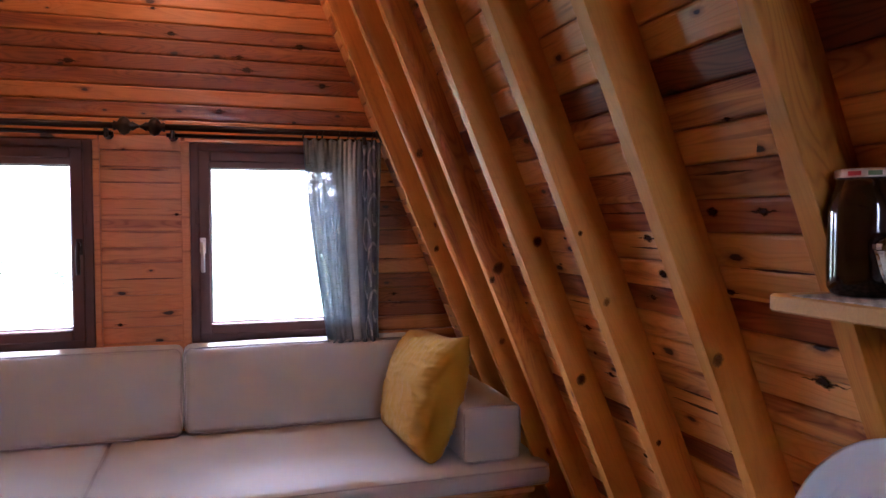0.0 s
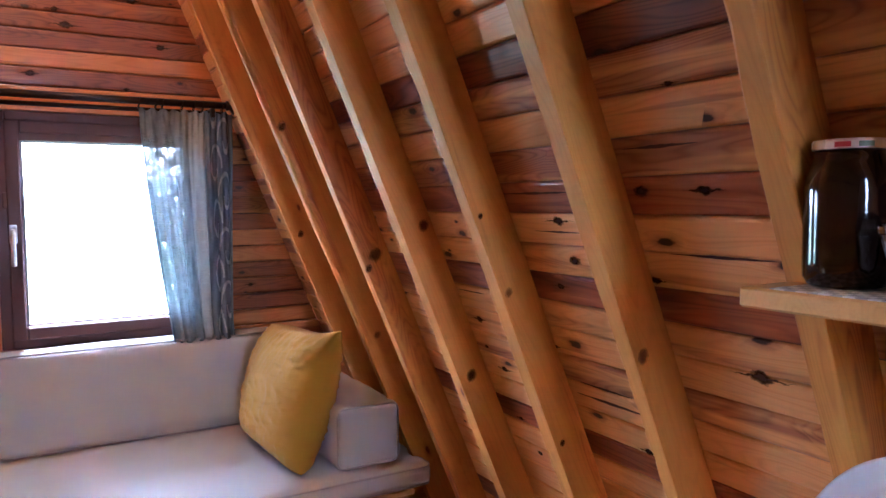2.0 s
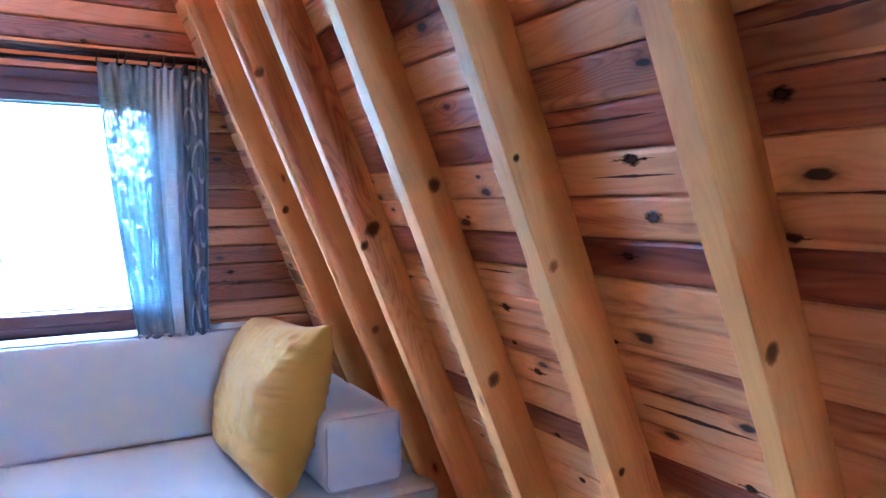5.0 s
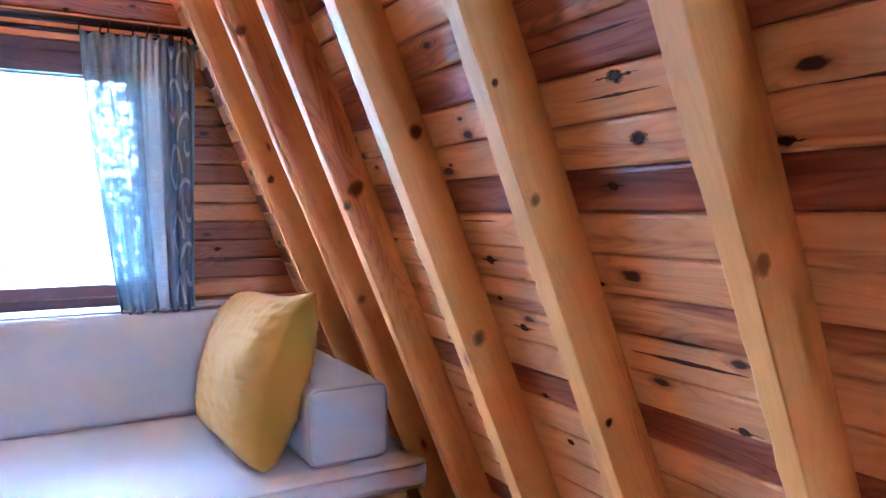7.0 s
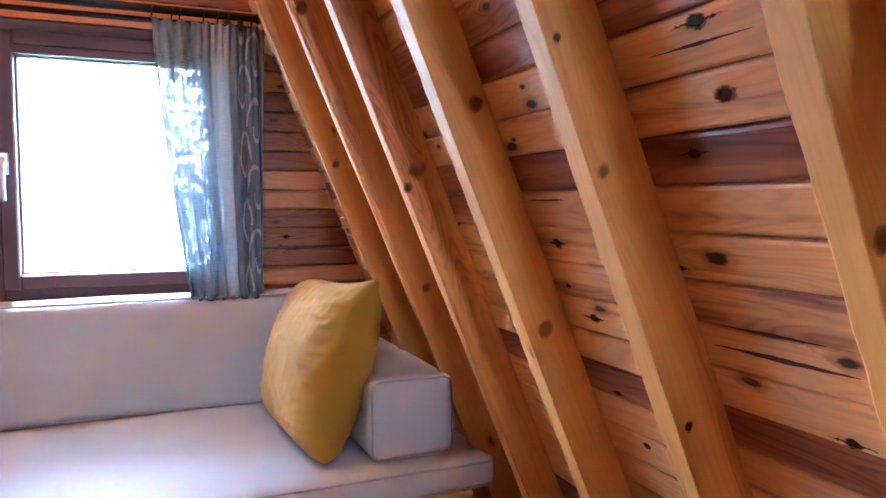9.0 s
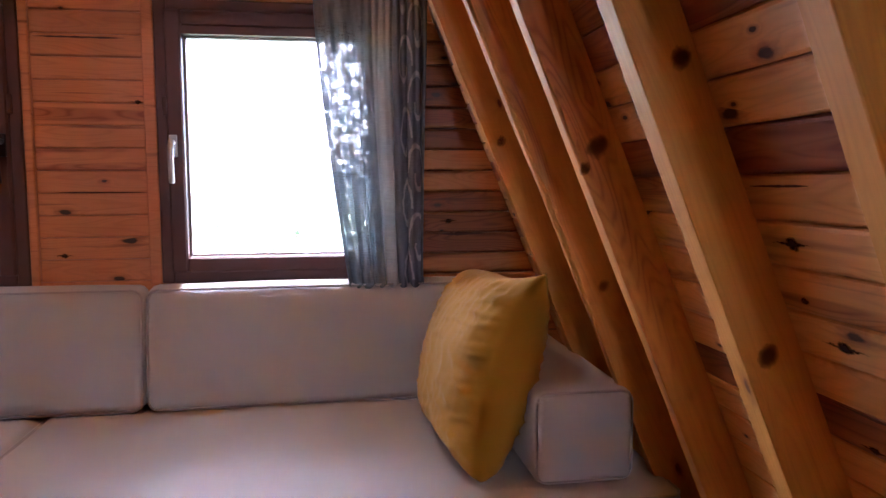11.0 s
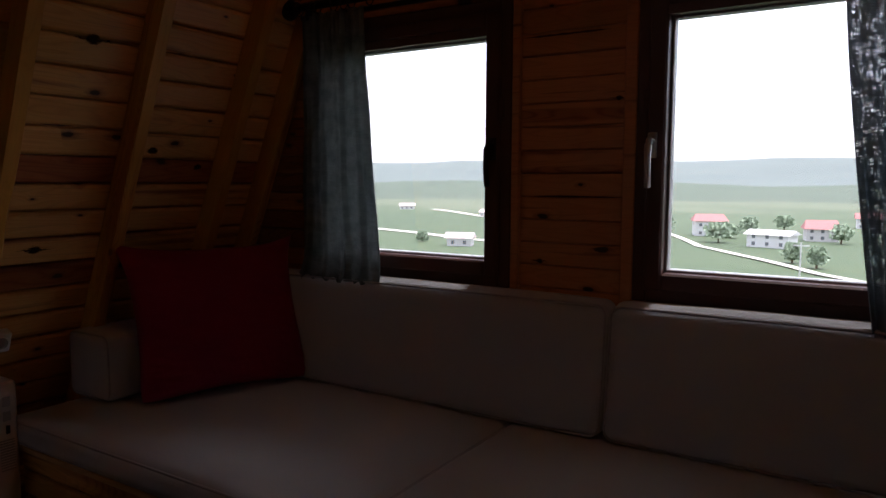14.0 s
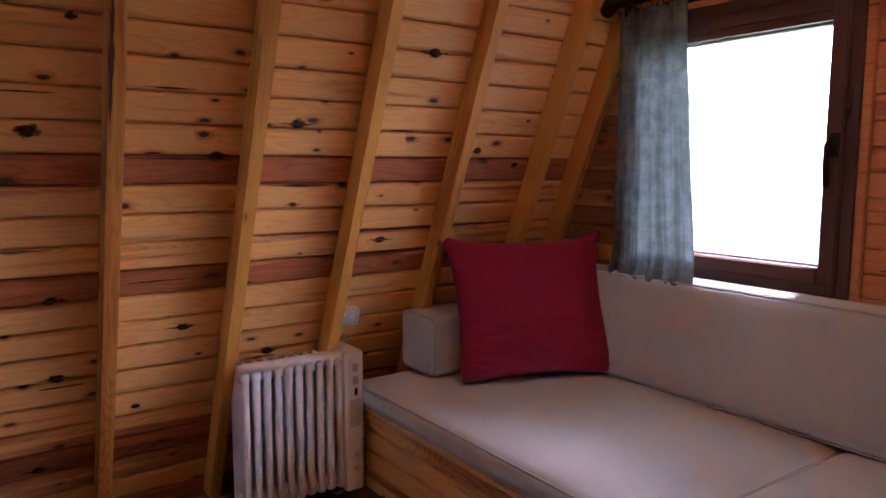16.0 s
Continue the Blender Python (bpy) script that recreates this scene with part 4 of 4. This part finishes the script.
def hills(dist, low, span, seed, mat, label, foot=0.0):
    """A long ridge round the valley in front of the gable windows."""
    bm, rows = bmesh.new(), []
    for k in range(161):
        az = radians(-75 + 120 * k / 160)
        crest = low + span * (0.5 + 1.1 * noise.noise(Vector((az * 4.2, seed, 0)))) + 3 * noise.noise(Vector((az * 14, seed, 5)))
        row = []
        for j in range(9):
            s = j / 8
            d = dist + 900 * s
            row.append(bm.verts.new((d * math.sin(az), d * math.cos(az), -15.5 + foot + (crest + 15) * (s * s * (3 - 2 * s)))))
        rows.append(row)
    for a, b in zip(rows, rows[1:]):
        for j in range(8):
            bm.faces.new((a[j], b[j], b[j + 1], a[j + 1]))
    return tagged(part("backdrop", bm, mat, smooth=True), label, "hills", kind="structure")


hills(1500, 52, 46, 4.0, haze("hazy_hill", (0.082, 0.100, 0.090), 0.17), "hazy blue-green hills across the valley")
hills(560, -4, 17, 9.0, haze("hazy_meadow_hill", (0.045, 0.064, 0.037), 0.05), "low green rise beyond the houses")


def on_ground(az, d):
    x, y = d * math.sin(radians(az)), d * math.cos(radians(az))
    return x, y, ground_z(x, y)


def house(az, d, w, dp, h, roof_h, wall_mat, roof_mat, turn, label, floors=2, hip=0.0):
    w, dp, h, roof_h = 0.8 * w, 0.8 * dp, 0.8 * h, 0.8 * roof_h
    x, y, z = on_ground(az, d)
    hs = base("house", pose(x, y, z - 0.3, 0, 0, turn), label, "house", group="houses in the valley")
    part("wall", box(-w / 2, w / 2, -dp / 2, dp / 2, 0, h), wall_mat, hs)
    e = 0.7
    bm = bmesh.new()
    lo = [bm.verts.new(p) for p in ((-w / 2 - e, -dp / 2 - e, h), (w / 2 + e, -dp / 2 - e, h), (w / 2 + e, dp / 2 + e, h), (-w / 2 - e, dp / 2 + e, h))]
    up = [bm.verts.new((-w / 2 - e + hip * w, 0, h + roof_h)), bm.verts.new((w / 2 + e - hip * w, 0, h + roof_h))]
    for f in ((lo[0], lo[1], up[1], up[0]), (lo[2], lo[3], up[0], up[1]), (lo[1], lo[2], up[1]), (lo[3], lo[0], up[0]), lo[::-1]):
        bm.faces.new(f)
    part("roof", bm, roof_mat, hs)
    for f in range(floors):
        for k in range(max(1, int(w // 2.6))):
            wx = -w / 2 + (k + 0.5) * w / max(1, int(w // 2.6))
            part("window", box(wx - 0.42, wx + 0.42, -dp / 2 - 0.05, -dp / 2 + 0.05, f * h / floors + 0.8, f * h / floors + 1.7), DARK_GLASS, hs)
    return hs


house(-11.4, 232, 11, 9, 6.0, 2.6, PLASTER, RED_ROOF, 20, "white two-storey house with a red hipped roof", 2, 0.12)
house(-7.0, 196, 12.5, 8, 4.4, 1.4, PLASTER, PLASTER, -14, "low white house with a pale roof", 2)
house(-3.9, 225, 10, 9, 4.6, 3.0, STONE_GREY, RED_ROOF, 12, "grey-walled house with a red roof", 2, 0.1)
house(-30.5, 178, 7.5, 5, 2.9, 1.7, STONE_GREY, GREY_ROOF, 18, "small weathered stone house with a pale roof", 1)
house(-28.0, 330, 14, 8, 3.0, 1.8, STONE_GREY, GREY_ROOF, 0, "distant low farm building", 1)
house(-35.0, 420, 10, 8, 3.0, 2.0, PLASTER, GREY_ROOF, 30, "distant low farm building", 1)
house(-1.0, 300, 10, 8, 5.0, 2.4, PLASTER, RED_ROOF, 5, "distant white house with a red roof", 2)


def tree(az, d, h, spread, seed):
    x, y, z = on_ground(az, d)
    rnd = random.Random(seed)
    tr = base("tree", pose(x, y, z - 0.1), "dark green leafy tree in the meadow", "tree", group="trees in the valley")
    bm = tube([(0, 0, 0), (0.1, 0, h * 0.3), (0, 0.1, h * 0.6)], 0.22, seg=7)
    for k in range(5):
        a = k * 1.3
        tube([(0, 0, h * 0.3), (spread * 0.4 * math.cos(a), spread * 0.4 * math.sin(a), h * 0.62)], 0.1, seg=5, bm=bm)
    part("trunk", bm, BARK, tr)
    verts, faces = [], []
    for k in range(420):
        c = Vector((rnd.gauss(0, spread * 0.42), rnd.gauss(0, spread * 0.42), h * rnd.uniform(0.28, 1.0)))
        lim = spread * (1.15 - abs(c.z / h - 0.55) * 1.5)
        if c.xy.length > lim:
            c.xy *= lim / c.xy.length
        q = Euler([rnd.uniform(0, 6.28) for _ in range(3)]).to_matrix()
        s = rnd.uniform(0.25, 0.6)
        n0 = len(verts)
        verts += [c + q @ Vector(v) * s for v in ((-1, -0.6, 0), (1, -0.5, 0.2), (0.8, 0.7, 0), (-0.7, 0.6, 0.25))]
        faces.append((n0, n0 + 1, n0 + 2, n0 + 3))
    me = bpy.data.meshes.new("crown")
    me.from_pydata(verts, [], faces)
    me.materials.append(LEAF)
    new("crown", me).parent = tr
    return tr


for k, (az, d, h, s) in enumerate(((-10.7, 205, 5.5, 4.2), (-14.6, 215, 6.5, 3.0), (-5.6, 158, 4.0, 1.8), (-4.0, 150, 4.0, 1.6), (-8.6, 250, 5, 3.0), (-6.3, 270, 5, 3.4), (-33.6, 190, 2.6, 1.6), (-2.6, 215, 5, 3), (-9.9, 222, 4, 2.6))):
    tree(az, d, h, s, k)


def lane(points, width, label):
    bm, prev = bmesh.new(), None
    full = []
    for (a0, d0), (a1, d1) in zip(points, points[1:]):
        full += [(a0 + (a1 - a0) * k / 12, d0 + (d1 - d0) * k / 12) for k in range(12)]
    pts = [Vector(on_ground(*p)) for p in full]
    for k, p in enumerate(pts):
        d = (pts[min(k + 1, len(pts) - 1)] - pts[max(k - 1, 0)])
        side = Vector((-d.y, d.x, 0)).normalized() * width / 2
        cur = [bm.verts.new(p + side + Vector((0, 0, 0.25))), bm.verts.new(p - side + Vector((0, 0, 0.25)))]
        if prev:
            bm.faces.new((prev[0], prev[1], cur[1], cur[0]))
        prev = cur
    return tagged(part("road", bm, DIRT), label, "road", kind="structure")


lane([(-14.5, 236), (-12, 188), (-9, 168), (-4, 140), (0, 128)], 2.0, "pale gravel track across the meadow")
lane([(-42, 270), (-36, 232), (-30, 196), (-22, 176), (-14.5, 236)], 4.0, "pale gravel road past the houses")
lane([(-33, 420), (-29, 330), (-26, 300)], 4.0, "pale gravel road past the houses")
lane([(-20, 1100), (-12, 980), (-2, 1000), (8, 1100)], 9.0, "pale road at the foot of the hills")

x, y, z = on_ground(-5.0, 118)
pole = base("utility_pole", pose(x, y, z), "pale concrete utility pole in the meadow", "pole")
part("shaft", tube([(0, 0, 0), (0, 0, 7.2)], 0.11, seg=10), STONE_GREY, pole)
part("crossarm", box(-1.1, 1.1, -0.06, 0.06, 6.6, 6.8, 0.01), STONE_GREY, pole)


# ---- boards of the walls and floor ----
# a few boards of each slope are sawn from the red heart of the log
for wall, wide, v0, red_rows in ((wall_right, BOARD_RIGHT, 0.0464, (2, 6, 12, 18, 21, 25, 31)), (wall_left, BOARD_LEFT, 0.0613, (3, 10, 14))):
    groove, gap = (0.0052, 0.0014) if wall == wall_right else (0.0098, 0.0028)
    slope_board = board_mesh("board", LENGTH, wide, PINE, groove=groove, gap=gap)
    red_board = board_mesh("board", LENGTH, wide, HEART_PINE, groove=groove, gap=gap)
    for k in range(int(SLOPE / wide) + 1):
        b = new("board", red_board if k in red_rows else slope_board)
        b.parent = wall
        b.matrix_basis = Matrix.Translation((0, v0 - wide + k * wide, -0.0165))

ROW = 0.07
def gable_row(z, x0, x1, mat, lift=0.0):
    ob = new("board", board_mesh("board", x1 - x0, ROW, mat, groove=0.0042 if mat == PANEL_PINE else 0.006, gap=0.001 if mat == PANEL_PINE else 0.0016))
    ob.parent = wall_gable
    ob.matrix_basis = axes_matrix((x0, GABLE_Y + 0.0165 - lift, z), (1, 0, 0), (0, 0, 1), (0, -1, 0))


ROW_Z = 1.10 - 16 * ROW
for k in range(int((TOP_Z - ROW_Z) / ROW)):
    z = ROW_Z + k * ROW
    zl, zr = left_x(z) - 0.02, right_x(z) + 0.02
    if z < 0:
        continue
    if z + ROW > WIN_Z0 and z < WIN_Z1 + 0.004:
        gable_row(z, zl, -1.478, GABLE_PINE)
        gable_row(z, -0.648, -0.322, PANEL_PINE)
        gable_row(z, 0.518, zr, GABLE_PINE)
    else:
        gable_row(z, zl, zr, GABLE_PINE)
plank = board_mesh("plank", LENGTH, 0.11, FLOOR, 0.018, 0.003)
for k in range(33):
    b = new("plank", plank)
    b.parent = floor
    b.matrix_basis = axes_matrix((LEFT_X - 0.02 + k * 0.11, GABLE_Y, -0.0185), (0, -1, 0), (1, 0, 0), (0, 0, 1))


# ---- large knots in the boards and rafters ----
def knot_material(name, core, rim, hold, tails, ragged=1.3, reach=0.95):
    m, t, b = material(name, 0.6, 0, 0.0)
    b.inputs["Specular IOR Level"].default_value = 0.2
    co = t.nodes.new("ShaderNodeTexCoord").outputs["Object"]
    n = node(t, "ShaderNodeTexNoise", i_Scale=1.5, i_Detail=4.0, i_Roughness=0.62)
    t.links.new(local_coords(t, (1, 1, 1)), n.inputs["Vector"])
    length = node(t, "ShaderNodeVectorMath", operation="LENGTH")
    t.links.new(co, length.inputs[0])
    wob = calc(t, "MULTIPLY_ADD", n.outputs[0], ragged, -ragged / 2)
    xyz, info = node(t, "ShaderNodeSeparateXYZ"), t.nodes.new("ShaderNodeObjectInfo")
    t.links.new(co, xyz.inputs[0])
    tail = calc(t, "ADD", calc(t, "MULTIPLY", calc(t, "ABSOLUTE", calc(t, "ADD", xyz.outputs[1], wob)), 3.2), calc(t, "MULTIPLY", calc(t, "ABSOLUTE", xyz.outputs[0]), 0.32))
    tail = calc(t, "ADD", tail, calc(t, "MULTIPLY", calc(t, "GREATER_THAN", info.outputs["Random"], tails), 9.0))
    r = calc(t, "MINIMUM", calc(t, "ADD", length.outputs["Value"], wob), tail)
    t.links.new(ramp(t, r, (0.0, core), (0.35, core), (0.55, tuple((a + b) / 2 for a, b in zip(core, rim))), (0.8, rim)), b.inputs["Base Color"])
    clear, out = node(t, "ShaderNodeBsdfTransparent"), node(t, "ShaderNodeMixShader")
    t.links.new(ramp(t, r, (0.0, (1 - hold,) * 3), (0.4 * reach, (1.05 - hold,) * 3), (reach, (1, 1, 1))), out.inputs[0])
    t.links.new(b.outputs[0], out.inputs[1])
    t.links.new(clear.outputs[0], out.inputs[2])
    t.links.new(out.outputs[0], t.nodes["Material Output"].inputs[0])
    return m


knot_mesh = mesh_of(box(-3, 3, -1.25, 1.25, 0.0, 0.04), "knot", knot_material("dead_knot", (0.03, 0.011, 0.006), (0.15, 0.05, 0.018), 1.0, 0.75))
live_knot_mesh = mesh_of(lathe([(1.6, 0), (1.59, 0.04), (0.6, 0.04), (0.02, 0.04)], 20), "knot", knot_material("live_knot", (0.30, 0.09, 0.022), (0.46, 0.16, 0.033), 0.66, 0.0, 0.7, 1.15))


def knot(wall, m, rx, ry, data=knot_mesh):
    ob = new("knot", data)
    ob.parent = wall
    ob.matrix_basis = wall.matrix_basis.inverted() @ m @ Matrix.Diagonal((rx, ry, 0.01, 1))


KNOTS_RIGHT = ((1.455, 1.232, 0.014), (1.466, 1.312, 0.013), (1.931, 1.041, 0.012), (1.946, 0.961, 0.007), (1.869, 0.667, 0.009), (1.894, 0.906, 0.012), (1.904, 0.760, 0.008), (1.415, 0.822, 0.010), (1.249, 1.211, 0.010), (1.529, 1.172, 0.009), (1.621, 1.020, 0.006), (1.081, 1.066, 0.017), (1.095, 1.366, 0.011), (1.225, 1.367, 0.013), (1.110, 1.522, 0.006))
KNOTS_LEFT = ((2.939, 1.241, 0.013), (2.242, 1.310, 0.015), (2.609, 0.929, 0.013), (2.008, 1.213, 0.015), (1.600, 0.563, 0.014), (1.586, 0.811, 0.012), (1.542, 1.268, 0.018), (1.955, 0.682, 0.013), (1.548, 0.246, 0.012), (2.669, 1.541, 0.015), (3.131, 1.191, 0.010), (1.637, 1.534, 0.010), (2.245, 0.550, 0.016), (1.824, 0.419, 0.009), (2.262, 1.065, 0.008), (2.140, 0.813, 0.008))
KNOTS_GABLE = ((-0.157, 1.844, 0.016), (0.201, 2.156, 0.018), (-0.353, 2.174, 0.014), (-0.762, 2.031, 0.018), (-0.068, 2.091, 0.013), (0.304, 1.983, 0.015), (-0.034, 2.035, 0.020), (0.172, 1.807, 0.009), (-0.342, 1.383, 0.009), (-0.579, 0.903, 0.010), (0.645, 0.999, 0.010), (-0.427, 2.278, 0.010))
KNOTS_RAFTER = ((0.721, 1.994, 1.291, 0.016), (0.740, 2.345, 1.190, 0.022), (0.718, 2.345, 1.150, 0.012), (0.730, 1.623, 1.153, 0.011), (0.657, 1.623, 1.321, 0.007), (0.882, 1.623, 0.791, 0.008), (0.867, 1.994, 0.874, 0.017), (0.868, 2.618, 0.887, 0.015), (0.541, 2.618, 1.600, 0.016), (0.702, 2.932, 1.236, 0.013), (0.761, 1.258, 1.077, 0.014))
for y, z, r in KNOTS_RIGHT:
    knot(wall_right, RIGHT_FRAME @ Matrix.Translation((GABLE_Y - y, z / COS, 0.0)), r * 1.35, r * 0.85)
for y, z, r in KNOTS_LEFT:
    knot(wall_left, LEFT_FRAME @ Matrix.Translation((y - BACK_Y, z / COS, 0.0)), r * 1.75, r * 1.15)
for x, z, r in KNOTS_GABLE:
    knot(wall_gable, axes_matrix((x, GABLE_Y, z), (1, 0, 0), (0, 0, 1), (0, -1, 0)), r * 1.2, r * 0.8)
for x, y, z, r in KNOTS_RAFTER:
    knot(wall_right, axes_matrix((x, y - 0.0004, z), (1, 0, 0), (0, 0, 1), (0, -1, 0)) @ pose(0, 0, 0, 0, 0, -23 + 90), r * 1.2, r, live_knot_mesh)


# ---- bark streaks along the edges of some boards ----
BARK_LINE = plain("dark_bark_streak", (0.07, 0.019, 0.009), 0.7, vary=0.4, scale=60.0)


def streak(wall, m, length, width, seed):
    """A long ragged lens of bark, lying flat on a board, x along the grain."""
    n, edge = 26, []
    for side in (1, -1):
        for k in range(n + 1):
            u = k / n if side == 1 else 1 - k / n
            body = math.sin(math.pi * u) ** 0.7 * (0.45 + 0.9 * abs(noise.noise(Vector((u * 3.1, seed, 1)))))
            rag = 1 + 0.5 * noise.noise(Vector((u * 14, seed, side * 2.0)))
            edge.append((length * u, side * width / 2 * body * rag if 0 < u < 1 else side * 0.0002))
    ob = part("bark_streak", prism(edge, 0.0, 0.0006, "z"), BARK_LINE, wall)
    ob.matrix_basis = wall.matrix_basis.inverted() @ m


# where each begins along the wall, its height, length and width
for y, z, long, wide in ((1.636, 1.368, 0.235, 0.008), (1.600, 0.912, 0.22, 0.007), (1.575, 0.944, 0.16, 0.005), (1.240, 1.436, 0.155, 0.006), (1.555, 1.290, 0.16, 0.005), (1.20, 1.262, 0.2, 0.005), (1.98, 1.118, 0.12, 0.006), (1.96, 0.812, 0.15, 0.006), (1.30, 0.745, 0.24, 0.008)):
    streak(wall_right, RIGHT_FRAME @ Matrix.Translation((GABLE_Y - y, z / COS, 0.0001)), long, wide, y + z)
for y, z, long, wide in ((1.77, 1.205, 0.29, 0.010), (1.55, 0.532, 0.13, 0.011), (1.76, 0.845, 0.20, 0.007), (2.16, 0.530, 0.12, 0.012), (2.17, 1.125, 0.22, 0.009), (1.80, 1.388, 0.14, 0.006), (2.56, 1.30, 0.10, 0.007), (1.45, 1.36, 0.16, 0.009), (1.40, 0.96, 0.2, 0.008)):
    streak(wall_left, LEFT_FRAME @ Matrix.Translation((y - BACK_Y, z / COS, 0.0001)), long, wide, y * z)
for x, z, long, wide in ((-0.642, 1.578, 0.27, 0.011), (-0.60, 1.101, 0.275, 0.008), (0.56, 1.31, 0.16, 0.010), (0.60, 0.955, 0.17, 0.012), (0.54, 1.17, 0.13, 0.009), (0.58, 1.52, 0.1, 0.008)):
    y = GABLE_Y
    streak(wall_gable, axes_matrix((x, y - 0.0001, z), (1, 0, 0), (0, 0, 1), (0, -1, 0)), long, wide, x + z)
# bark left on the inner edge of one slender rafter
streak(wall_left, LEFT_FRAME @ Matrix.Translation((1.714 - BACK_Y, 1.31 / COS, 0.0723)) @ pose(0, 0, 0, 0, 0, 90), 0.34, 0.014, 4.0)
